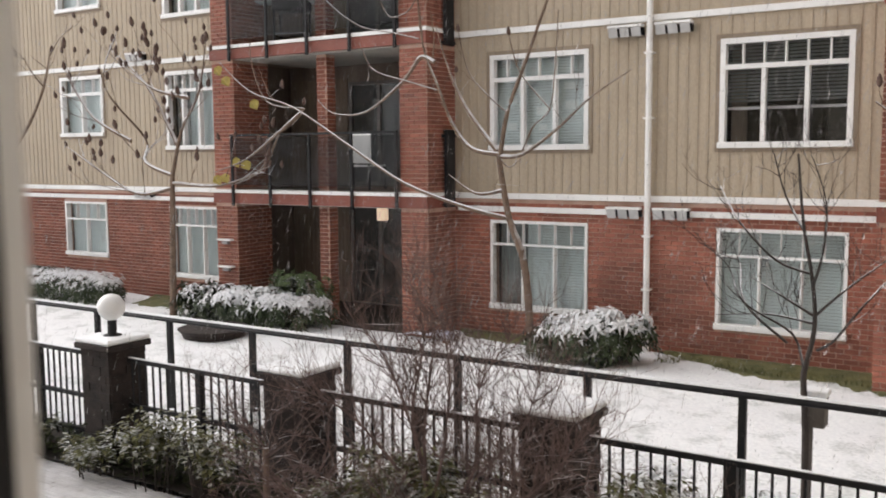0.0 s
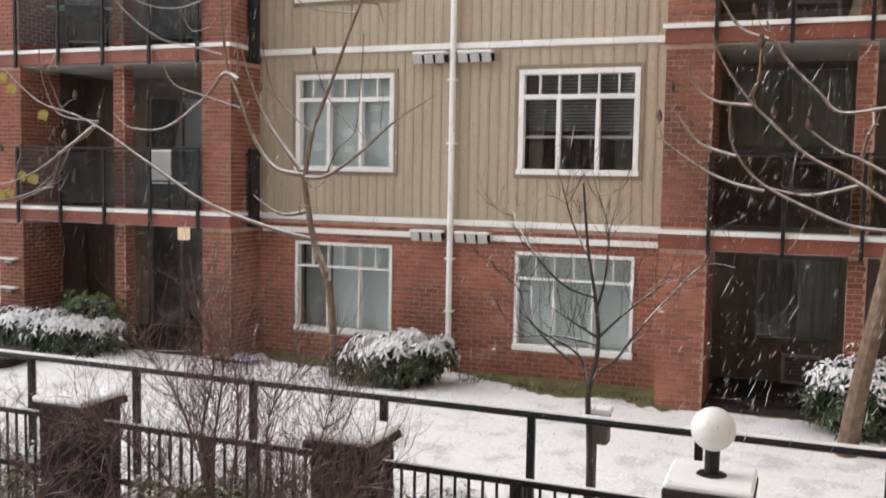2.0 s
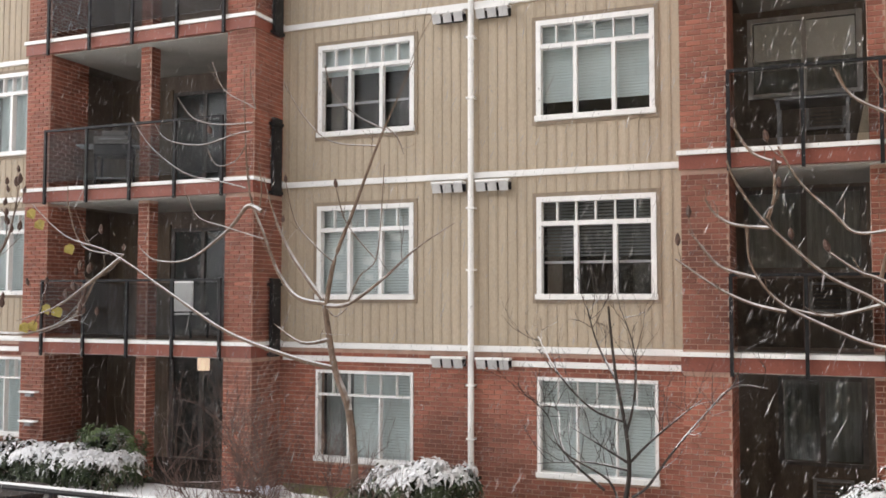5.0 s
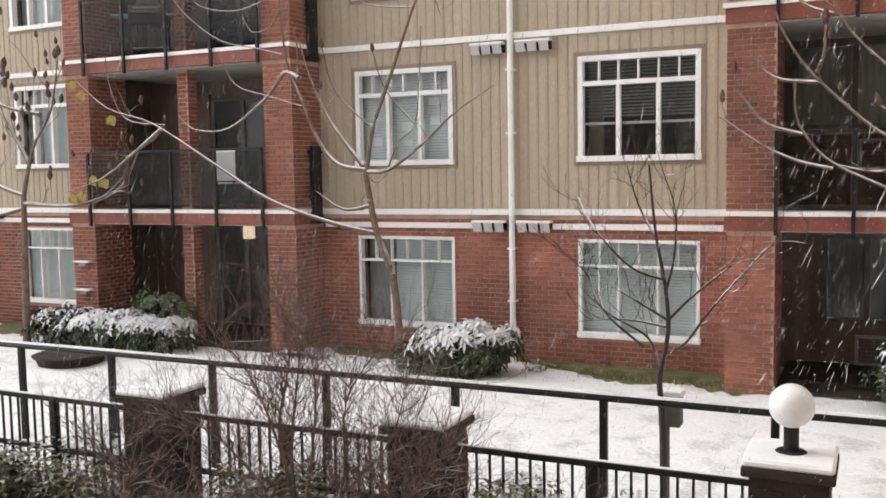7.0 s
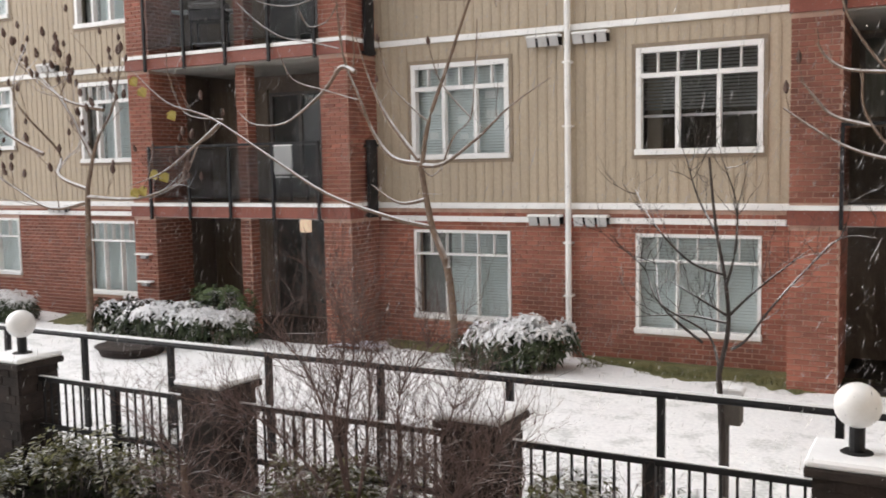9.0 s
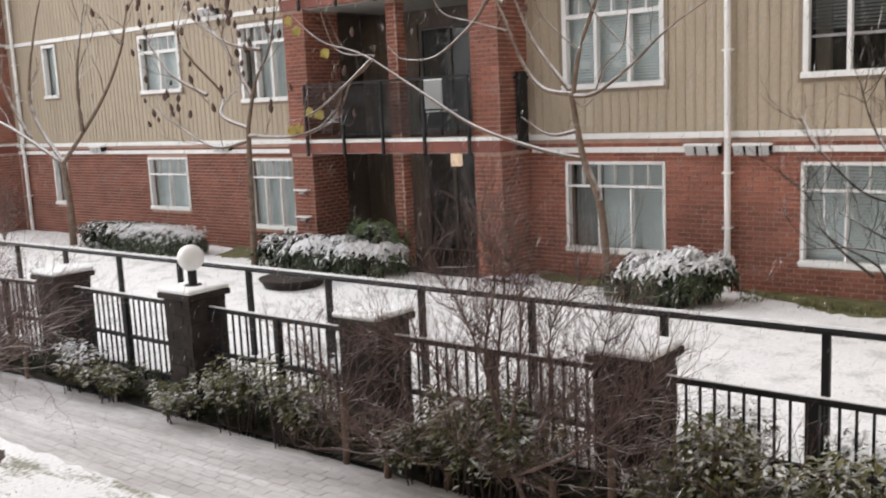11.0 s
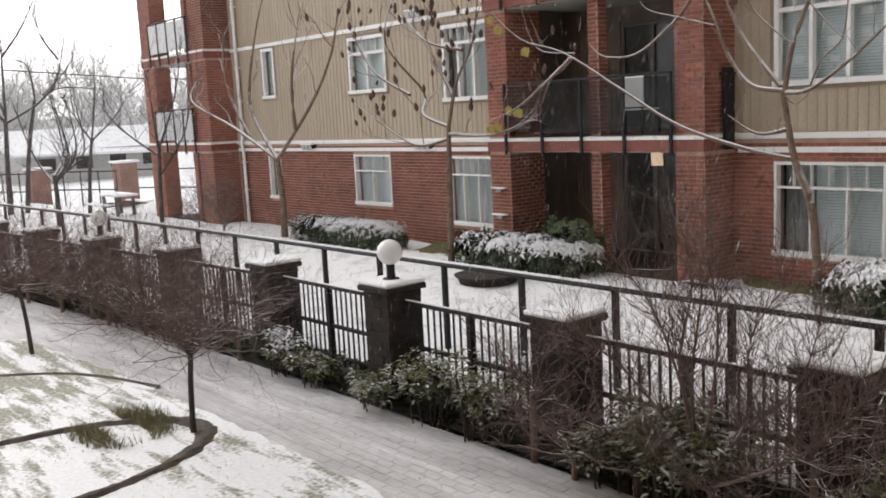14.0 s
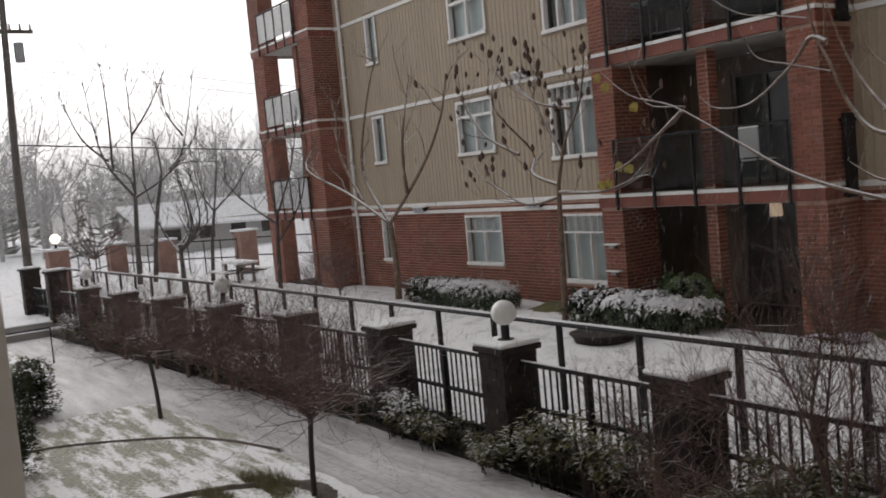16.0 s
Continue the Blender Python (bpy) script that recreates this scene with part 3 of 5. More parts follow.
chair(-8.5, 11.3, 2.44, 172, "white folding chair on the balcony", 1.15)
grill = thing("barbecue_grill", "dark barbecue grill with a pale edged lid on the balcony", "grill", -10.45, 11.45, 5.24)
grill.rotation_euler.z = radians(25)
part("firebox", boxes((-0.34, 0.34, -0.24, 0.24, 0.62, 0.84), bevel=0.03), BLACK, grill)
bm = boxes((-0.33, 0.33, -0.23, 0.23, 0.845, 1.10))
bmesh.ops.bevel(bm, geom=[e for e in bm.edges if all(v.co.z > 1.0 for v in e.verts)], offset=0.12, segments=3, affect="EDGES")
part("lid", bm, DARKFRAME, grill)
part("handle", tube([(-0.22, -0.28, 0.93), (0.22, -0.28, 0.93)], 0.014, 0.014, 8), STEEL, grill)
for a in (-1, 1):
    part("side_shelf", boxes((a * 0.52 - 0.16, a * 0.52 + 0.16, -0.2, 0.2, 0.80, 0.83), bevel=0.008), PALEGREY, grill)
    for b in (-0.2, 0.2):
        part("leg", boxes((a * 0.3 - 0.02, a * 0.3 + 0.02, b - 0.02, b + 0.02, 0, 0.62)), BLACK, grill)
part("shelf", boxes((-0.3, 0.3, -0.2, 0.2, 0.18, 0.21)), STEEL, grill)
table = thing("patio_table", "grey patio table on the upper balcony", "table", 2.0, 11.6, 5.24)
part("tabletop", boxes((-0.5, 0.5, -0.35, 0.35, 0.70, 0.74), bevel=0.01), STEEL, table)
for a in (-0.45, 0.45):
    for b in (-0.3, 0.3):
        part("leg", boxes((a - 0.02, a + 0.02, b - 0.02, b + 0.02, 0, 0.70)), STEEL, table)
for z in (2.15, 4.95, 7.77):
    sc = thing("privacy_screen", "narrow black metal screen beside the brick pier", "screen", -6.72, Y_WALL - 0.30, z, "pier screens")
    part("panel", boxes((-0.03, 0.03, -0.13, 0.13, 0.0, 1.35)), BLACK, sc)
    part("bracket", boxes((-0.075, 0.05, -0.15, 0.15, 0.02, 0.07)), BLACK, sc)
    part("bracket", boxes((-0.075, 0.05, -0.15, 0.15, 1.22, 1.27)), BLACK, sc)

# ---- fence ----
PILLARS = [1.68 - 2.71 * i for i in range(12)]


def globe_lamp(x, y, z, r=0.148, lit=False):
    g = thing("globe_lamp", "white opal globe lamp dusted with snow on a pillar", "lamp", x, y, z, "globe lamps")
    bm = bmesh.new()
    bmesh.ops.create_uvsphere(bm, u_segments=28, v_segments=18, radius=r, matrix=Matrix.Translation((0, 0, 0.175 + r)))
    for f in bm.faces:
        f.smooth = True
    part("globe", bm, LIT if lit else GLOBE, g)
    part("stem", tube([(0, 0, 0.0), (0, 0, 0.195)], 0.05, 0.05, 12), BLACK, g)
    part("base", tube([(0, 0, 0.0), (0, 0, 0.022)], 0.12, 0.09, 14), BLACK, g)


LIT, ln_, ll_, lb_ = mat("lit_globe", 0.3)
lb_.inputs["Base Color"].default_value = (0.9, 0.85, 0.75, 1)
lb_.inputs["Emission Color"].default_value = (1.0, 0.9, 0.72, 1)
lb_.inputs["Emission Strength"].default_value = 3.0


def stone_blocks(w, z0, z1, seed):
    """Rough blocks in courses round a square shaft, joints recessed."""
    rng = random.Random(seed)
    bm = bmesh.new()
    z, k = z0, 0
    while z < z1 - 0.02:
        h = min(0.095, z1 - z)
        for side in range(4):
            x = -w
            first = 0.12 if (k + side) % 2 else 0.2
            while x < w - 0.01:
                L = min(first if x == -w else 0.2, w - x)
                p = 0.008 + rng.random() * 0.014
                b2 = bmesh.new()
                add_box(b2, x + 0.002, x + L - 0.002, -w - p, -w + 0.01, z + 0.002, z + h - 0.002)
                b2.transform(Matrix.Rotation(side * math.pi / 2, 4, "Z"))
                me = bpy.data.meshes.new("tmp")
                b2.to_mesh(me)
                b2.free()
                bm.from_mesh(me)
                bpy.data.meshes.remove(me)
                x += L
        z += h
        k += 1
    return bm


master = None
for i, x in enumerate(PILLARS):
    y = 3.92 + bend(x)
    up = 0.40 if i >= 10 else 0.0
    if master is None:
        p = thing("fence_pillar", "dark brick fence pillar with a snow covered cap", "pillar", x, y, Z_PATH, "fence pillars")
        shaft = part("shaft", boxes((-0.23, 0.23, -0.23, 0.23, -0.1, 1.27)), STONE, p)
        part("facing", stone_blocks(0.23, -0.05, 1.262, 4), STONE, shaft, kind="stuff")
        part("cap", boxes((-0.29, 0.29, -0.29, 0.29, 1.27, 1.335), bevel=0.01), STONE, p)
        bm = boxes((-0.285, 0.285, -0.285, 0.285, 1.337, 1.392), bevel=0.018)
        part("snow_cover", bm, SNOW, p)
        master = p
    else:
        copy_thing(master, pose(x, y, Z_PATH + up))
    if i % 3 == 0:
        globe_lamp(x, y, Z_PATH + 1.38)

first = None
for j, (xa, xb) in enumerate(zip(PILLARS[1:], PILLARS[:-1])):
    dx, dy = xb - xa, bend(xb) - bend(xa)
    m = pose(xa, 3.92 + bend(xa), Z_PATH, 0, 0, math.degrees(math.atan2(dy, dx)))
    L = 2.71
    if first:
        copy_thing(first, m)
        continue
    f = thing("fence_panel", "black steel picket fence panel with snow on its rail", "fence", xa, 3.92 + bend(xa), Z_PATH, "fence panels")
    for z in (0.22, 0.62, 1.12):
        part("rail", boxes((0.24, L - 0.24, -0.022, 0.022, z, z + 0.045), bevel=0.004), BLACK, f)
    part("snow_ridge", boxes((0.26, L - 0.26, -0.016, 0.016, 1.166, 1.178), bevel=0.005), SNOW, f)
    bm = boxes((-0.009, 0.009, -0.009, 0.009, 0.12, 1.12))
    pk = part("picket", bm, BLACK, f)
    pk.location.x = 0.31
    for k in range(1, 20):
        o = pk.copy()
        scene.collection.objects.link(o)
        o.location.x = 0.31 + (L - 0.62) * k / 19
    part("post", boxes((L / 2 - 0.035, L / 2 + 0.035, -0.035, 0.035, -0.05, 1.15)), BLACK, f)
    first = f

# a handrail on posts along the lawn behind the fence
RY, RZ = 5.3, 1.065
rail_bend = lambda x: -0.0011 * max(0.0, -8.0 - x) ** 2
rail = thing("handrail", "black steel handrail on posts with snow on top", "handrail")
XS = [7.17 - 1.43 * i for i in range(30)]
part("top_rail", tube([(x, RY + rail_bend(x), RZ - 0.025) for x in XS], 0.036, 0.036, 8), BLACK, rail)
part("snow_ridge", tube([(x, RY + rail_bend(x), RZ + 0.006) for x in XS], 0.022, 0.022, 6), SNOW, rail)
for x in XS:
    yy = RY + rail_bend(x)
    part("post", boxes((x - 0.032, x + 0.032, yy - 0.03, yy + 0.03, Z_LAWN - 0.1, RZ - 0.03)), BLACK, rail)


# ---- trees ----
def curve_pts(ctrl, n=5):
    """A smooth line through the control points."""
    c = [Vector(p) for p in ctrl]
    out = []
    for i in range(len(c) - 1):
        p0, p1, p2, p3 = c[max(i - 1, 0)], c[i], c[i + 1], c[min(i + 2, len(c) - 1)]
        for k in range(n):
            t = k / n
            out.append(0.5 * ((2 * p1) + (p2 - p0) * t + (2 * p0 - 5 * p1 + 4 * p2 - p3) * t * t + (3 * p1 - p0 - 3 * p2 + p3) * t ** 3))
    out.append(c[-1])
    return out


def shoot(rng, p, d, length, r, depth, out, tips, lift, wiggle=0.25, split=3):
    """One crooked shoot and its side shoots."""
    pts, q, d = [p], Vector(p), d.normalized()
    n = 5
    for i in range(n):
        d = (d + Vector((rng.uniform(-1, 1), rng.uniform(-1, 1), rng.uniform(-1, 1) + lift)) * wiggle).normalized()
        q = q + d * (length / n)
        pts.append(q.copy())
    out.append(tube(pts, r, r * 0.45, 5 if r > 0.008 else 3, False))
    if depth:
        for k in range(split):
            j = rng.randint(2, n)
            side = Vector((rng.uniform(-1, 1), rng.uniform(-1, 1), rng.uniform(-0.3, 0.9)))
            shoot(rng, pts[j], (d * 0.6 + side * 0.8), length * rng.uniform(0.45, 0.75), r * 0.55, depth - 1, out, tips, lift, wiggle, split)
    else:
        tips.append((q, d))


def tree(name, label, base, trunk, limbs, r, seed, bark, twigs=7, twig_len=0.9, pods=0, lift=0.4, group="courtyard trees", category="tree", depth=1, limb_r=0.46, taper=0.62, twig_r=0.13, arcs=(), arc_y=0.0):
    """trunk and limbs: control points (x, z) or (x, y, z) in world metres."""
    rng = random.Random(seed)
    full = lambda p, i=0: Vector(p) if len(p) == 3 else Vector((p[0], base[1] + 0.25 * i * rng.uniform(-1, 1), p[1]))
    t = thing(name, label, category, group=group)
    tp = curve_pts([full(p) for p in trunk])
    part("trunk", tube(tp, r, r * taper, 10), bark, t)
    small, tips = [], []
    for lm in limbs:
        pts = curve_pts([full(p, i) for i, p in enumerate(lm)])
        part("limb", tube(pts, r * limb_r, r * twig_r * 0.8, 7), bark, t)
        for k in range(twigs):
            j = rng.randint(len(pts) // 4, len(pts) - 2)
            d = (pts[j + 1] - pts[j]).normalized()
            side = Vector((rng.uniform(-1, 1), rng.uniform(-0.8, 0.8), rng.uniform(-0.2, 1)))
            shoot(rng, pts[j], d * 0.5 + side, twig_len * rng.uniform(0.5, 1.2), r * twig_r, depth, small, tips, lift, 0.40 if category == "bush" else 0.24, 2)
        tips.append((pts[-1], (pts[-1] - pts[-2]).normalized()))
    for lm in arcs:
        sway = rng.uniform(-0.04, 0.04)
        pts = curve_pts([Vector((p[0], arc_y + sway * i, p[1])) for i, p in enumerate(lm)])
        part("branch", tube(pts, r * 0.2 if len(lm) < 6 else r * limb_r, r * 0.1, 6), bark, t)
        for k in range(2):
            j = rng.randint(len(pts) // 3, len(pts) - 2)
            shoot(rng, pts[j], (pts[j + 1] - pts[j]).normalized() + Vector((rng.uniform(-1, 1), rng.uniform(-1, 1), rng.uniform(-0.2, 1))), twig_len * rng.uniform(0.2, 0.5), r * 0.07, 0, small, tips, lift, 0.22, 2)
        tips.append((pts[-1], (pts[-1] - pts[-2]).normalized()))
    part("twig_mass", join(small), bark, t, kind="stuff")
    if pods:
        bits = []
        for q, d in rng.sample(tips, min(pods, len(tips))):
            L = rng.uniform(0.13, 0.21)
            d = (d * 0.5 + Vector((0, 0, 0.9))).normalized()
            w = d.orthogonal().normalized()
            u = d.cross(w)
            vs = [q + d * L * f + (w * math.cos(a) + u * math.sin(a)) * L * g for f, g in ((0.0, 0.05), (0.18, 0.19), (0.42, 0.25), (0.7, 0.18), (1.0, 0.03)) for a in (0, 1.047, 2.094, 3.142, 4.189, 5.236)]
            bits.append((vs, [(i * 6 + k, i * 6 + (k + 1) % 6, i * 6 + 6 + (k + 1) % 6, i * 6 + 6 + k) for i in range(4) for k in range(6)]))
        part("pod_mass", join(bits), POD, t, "brown snow topped seed pods", kind="stuff")
    return t, tips


OAK_LIMBS = [[(-5.11, 3.07), (-5.62, 3.17), (-5.98, 3.57), (-6.26, 4.2), (-6.53, 4.84), (-6.64, 5.84), (-6.67, 7.03)],
    [(-5.1, 3.04), (-4.96, 3.74), (-4.63, 4.52), (-4.25, 5.45), (-3.93, 6.12), (-3.61, 6.77)],
    [(-5.08, 3.04), (-4.71, 3.07), (-4.13, 3.44), (-3.57, 3.9), (-2.94, 4.27)],
    [(-5.16, 3.13), (-5.73, 3.83), (-6.05, 4.46), (-6.27, 5.1)]]
OAK_ARCS = [[(-4.73, 3.06), (-4.52, 3.48), (-4.23, 3.74), (-4.14, 4.34), (-4.08, 5.19)],
    [(-4.23, 3.74), (-4.72, 4.3), (-4.9, 4.87)],
    [(-5.1, 3.0), (-4.95, 2.87), (-4.76, 3.0)],
    [(-5.01, 3.74), (-5.32, 4.01), (-5.63, 4.37), (-5.79, 4.99)],
    [(-4.25, 5.5), (-5.04, 5.62), (-5.55, 6.05), (-5.92, 6.61)],
    [(-4.08, 5.74), (-4.55, 5.98), (-4.95, 6.36), (-5.1, 6.81)],
    [(-4.07, 5.78), (-3.87, 5.6), (-3.75, 5.33)],
    [(-6.44, 6.24), (-6.55, 6.57), (-6.61, 7.02)],
    [(-6.35, 4.56), (-6.33, 4.97), (-6.42, 5.38)]]
OAK_SPRAYS = [[(-6.61, 4.95), (-7.14, 5.09), (-7.82, 5.26), (-8.52, 5.76), (-8.89, 6.26)],
    [(-6.49, 6.02), (-7.15, 6.04), (-7.71, 6.19), (-8.06, 6.58)],
    [(-6.55, 5.88), (-6.82, 5.85), (-7.48, 5.71), (-8.17, 5.84), (-8.41, 6.13)],
    [(-6.62, 5.66), (-6.81, 5.4), (-7.14, 5.34), (-7.31, 5.6)],
    [(-6.26, 4.11), (-6.91, 4.3), (-7.52, 4.5), (-7.75, 4.88)],
    [(-6.31, 4.56), (-6.58, 4.66), (-6.85, 4.39), (-7.13, 4.17), (-7.8, 3.8), (-8.5, 3.81), (-8.86, 4.05)],
    [(-6.44, 6.24), (-6.6, 6.34), (-7.04, 6.6), (-7.27, 7.08)],
    [(-9.1, 3.91), (-9.97, 4.06), (-10.3, 4.76), (-10.31, 5.21)],
    [(-9.1, 3.91), (-9.47, 3.62), (-10.09, 3.37)],
    [(-9.71, 3.47), (-10.15, 2.83), (-10.99, 2.51)]]
STOUT_LIMBS = [[(3.19, 2.77), (3.01, 2.9), (2.6, 3.17), (2.17, 3.4), (1.8, 3.73), (1.41, 4.14), (1.14, 4.56), (1.04, 4.83)],
    [(3.2, 2.54), (3.01, 2.57), (2.61, 2.62), (2.18, 2.8), (1.68, 3.06), (1.42, 3.33), (1.28, 3.63), (1.27, 4.01)]]
STOUT_ARCS = [[(1.68, 2.99), (1.29, 3.09), (0.89, 3.29), (0.41, 3.64)],
    [(1.35, 3.4), (0.95, 3.53), (0.75, 3.74), (0.65, 3.88)],
    [(1.51, 4.0), (1.11, 4.05), (0.88, 4.19), (0.76, 4.38)],
    [(1.49, 4.11), (1.57, 4.34), (1.58, 4.64)],
    [(3.16, 3.12), (2.72, 3.37), (2.48, 3.47), (2.17, 3.7)],
    [(2.72, 3.39), (2.8, 3.72), (2.88, 3.77)],
    [(2.72, 3.08), (2.18, 2.95), (1.74, 3.03)]]
STOUT_SPRAYS = [[(3.0, 3.98), (2.89, 3.95), (2.47, 3.92), (2.23, 4.16), (1.85, 4.57), (1.62, 5.01)],
    [(1.66, 4.77), (1.33, 4.92), (1.12, 5.24)],
    [(2.93, 5.27), (2.8, 5.31), (2.45, 5.53), (2.26, 5.87)],
    [(3.18, 3.91), (2.98, 4.69), (2.9, 5.33), (2.66, 5.87)]]

oak, _ = tree("courtyard_tree", "bare tree with wide snow laden limbs before the wall", (-4.75, 10.5), [(-4.73, -0.15), (-4.75, 0.6), (-4.85, 1.4), (-5.10, 2.03), (-5.22, 2.6), (-5.30, 3.07)],
     [[(-5.1, 2.05), (-5.74, 10.3, 2.21), (-6.93, 10.2, 2.60), (-7.97, 10.1, 3.21), (-9.18, 10.0, 3.92), (-10.21, 10.0, 4.24), (-11.0, 10.0, 4.83)],
      [(-5.2, 2.5), (-5.6, 10.3, 2.45), (-6.05, 10.2, 2.75)], [(-9.0, 10.0, 3.82), (-9.5, 9.9, 3.45), (-10.3, 9.9, 3.0), (-11.2, 9.9, 2.75)]] + [[(x, 10.2, z) for x, z in lm] for lm in OAK_LIMBS],
     0.070, 3, BARK, twigs=2, twig_len=0.9, pods=5, depth=1, limb_r=0.58, twig_r=0.10, arcs=OAK_ARCS + OAK_SPRAYS, arc_y=10.2)
rng = random.Random(17)
for x, z in ((-11.0, 4.75), (-10.8, 4.55), (-10.35, 3.0), (-10.6, 3.05), (-11.1, 2.72), (-10.9, 2.75), (-10.1, 4.1)):
    p = Vector((x, 9.98, z))
    w = rng.uniform(0.11, 0.17)
    bm = bmesh.new()
    vs = [bm.verts.new(p + Vector(q)) for q in ((0, 0, 0.01), (w * 0.6, 0.02, -0.03), (w * 0.9, -0.03, -0.11), (w * 0.3, 0.02, -0.19), (-w * 0.6, -0.03, -0.14), (-w * 0.8, 0.01, -0.04))]
    bm.faces.new(vs)
    bmesh.ops.solidify(bm, geom=bm.faces[:], thickness=0.006)
    part("leaf", bm, YELLOW, oak, "last yellow leaf")
tree("courtyard_tree", "bare tree hung with brown seed pods under snow", (-12.5, 10.1), [(-12.62, -0.15), (-12.55, 1.4), (-12.49, 2.72)],
     [[(-12.49, 2.7), (-13.42, 2.97), (-13.75, 3.45), (-13.54, 4.48), (-13.9, 5.6)], [(-12.49, 2.7), (-12.1, 3.6), (-11.91, 4.3), (-11.2, 5.2)],
      [(-12.5, 2.45), (-13.4, 2.33), (-14.61, 2.76), (-15.56, 3.3)], [(-12.5, 2.55), (-11.06, 2.53), (-9.84, 2.88)],
      [(-13.7, 3.4), (-14.6, 3.9), (-15.3, 4.7)], [(-12.3, 3.3), (-13.2, 4.5), (-14.6, 5.3)], [(-11.95, 4.2), (-12.8, 4.4), (-13.9, 4.9)]],
     0.075, 5, BARK, twigs=7, twig_len=0.95, pods=150, depth=1, limb_r=0.58)
tree("courtyard_tree", "bare forked tree with snow along its limbs", (-19.6, 10.2), [(-19.53, -0.15), (-19.5, 0.9), (-19.6, 2.0)],
     [[(-19.6, 1.96), (-21.45, 2.85), (-23.86, 3.69), (-25.0, 4.55)], [(-19.6, 1.96), (-17.93, 3.34), (-16.74, 4.4), (-15.9, 5.4)],
      [(-19.6, 1.98), (-20.74, 3.43), (-20.96, 5.33), (-20.7, 6.6)], [(-18.6, 2.75), (-18.3, 4.1), (-18.6, 5.8)], [(-21.0, 2.6), (-21.8, 4.0), (-22.0, 5.6)]],
     0.10, 8, BARK, twigs=6, twig_len=1.3, depth=1, limb_r=0.56)
tree("courtyard_tree", "young dark bare tree behind the handrail", (0.40, 6.0), [(0.40, -0.15), (0.39, 0.6), (0.36, 1.06), (0.38, 1.20), (0.44, 1.55), (0.41, 1.96), (0.32, 2.46), (0.26, 3.07)],
     [[(0.36, 1.16), (0.22, 1.44), (-0.07, 1.78), (-0.24, 2.07), (-0.29, 2.31)],
      [(0.21, 1.38), (-0.14, 1.73), (-0.35, 2.03), (-0.44, 2.10)],
      [(0.47, 1.34), (0.65, 1.49), (0.88, 1.81), (1.09, 2.08), (1.37, 2.37), (1.70, 2.45)],
      [(0.45, 1.65), (0.65, 1.86), (0.91, 2.09), (1.09, 2.24)],
      [(0.42, 1.65), (0.18, 1.83), (-0.10, 1.97)],
      [(0.42, 1.58), (0.04, 1.63), (-0.35, 1.63)],
      [(0.41, 1.89), (0.52, 2.23), (0.50, 2.63), (0.46, 3.03)],
      [(0.38, 2.02), (0.14, 2.15), (-0.13, 2.49), (-0.53, 2.77)],
      [(0.33, 2.39), (0.11, 2.70), (0.06, 3.07)]],
     0.034, 11, DARKBARK, twigs=9, twig_len=0.42, depth=2, taper=0.3, limb_r=0.42)
tree("courtyard_tree", "stout brown tree with long snow laden limbs", (2.86, 9.3), [(2.72, -0.2), (2.80, 0.5), (2.98, 1.6), (3.12, 2.5), (3.25, 3.6), (3.3, 4.6)],
     [[(3.12, 2.5), (3.6, 3.6), (3.9, 5.0)]], 0.13, 13, BARK, twigs=2, twig_len=0.7, pods=9, depth=1, limb_r=0.2, twig_r=0.06, taper=0.4, arcs=STOUT_LIMBS + STOUT_ARCS + STOUT_SPRAYS, arc_y=9.25)
# the far trees: trunk and limbs as (y, z) on the line of each trunk
TALL = [[(8.1, 3.39), (7.27, 4.79), (7.01, 6.36), (6.92, 8.33)], [(8.1, 3.39), (7.76, 4.31), (6.21, 4.86)], [(8.1, 3.39), (9.44, 4.2), (10.15, 5.31), (10.83, 8.29)], [(8.11, 3.5), (8.21, 5.41), (8.28, 6.98), (8.24, 8.65)],
        [(7.17, 4.91), (6.33, 5.95), (5.81, 7.7)], [(8.22, 5.86), (8.95, 6.96), (9.55, 8.31)], [(7.35, 4.57), (7.28, 6.79), (7.07, 8.77)], [(10.31, 5.76), (9.72, 6.71), (9.61, 7.85)]]
SLIM = [[(9.23, 3.98), (9.95, 4.62), (11.38, 4.53)], [(9.26, 4.21), (9.25, 5.58), (8.6, 5.84)], [(9.58, 4.42), (11.03, 5.73), (11.54, 7.12)]]
SMALL = [[(10.2, 2.57), (9.51, 3.39), (9.17, 4.28)], [(10.2, 2.57), (10.99, 3.49), (11.31, 4.35)], [(10.2, 2.57), (10.24, 3.99), (10.19, 5.51)]]
CORNER = [[(9.43, 1.69), (9.22, 3.31), (9.0, 4.73)], [(9.41, 1.51), (10.14, 2.88), (10.1, 4.32)], [(9.47, 2.04), (8.45, 3.02), (8.0, 3.92)], [(9.47, 2.4), (9.76, 3.8), (9.85, 5.57)]]
for seed, bx, foot, fork, lims, r, tw in ((21, -36, 7.89, (8.1, 3.45), TALL, 0.12, 6), (22, -36, 8.5, (9.23, 4.2), SLIM, 0.10, 5), (23, -33, 9.85, (10.2, 2.6), SMALL, 0.085, 7), (24, -25.3, 9.3, (9.45, 2.4), CORNER, 0.08, 9)):
    rng = random.Random(seed)
    ctrl = []
    for lm in lims:
        sway = rng.uniform(-0.7, 0.7)
        ctrl.append([(bx + sway * i, y, z) for i, (y, z) in enumerate(lm)])
    tree("courtyard_tree", "tall bare tree with thin snow lined limbs", (bx, foot), [(bx, foot, -0.2), (bx, foot * 0.6 + fork[0] * 0.4, fork[1] * 0.5), (bx, fork[0], fork[1])], ctrl, r, seed, FARBARK, twigs=tw + 3, twig_len=1.25, depth=2, limb_r=0.45, twig_r=0.13)
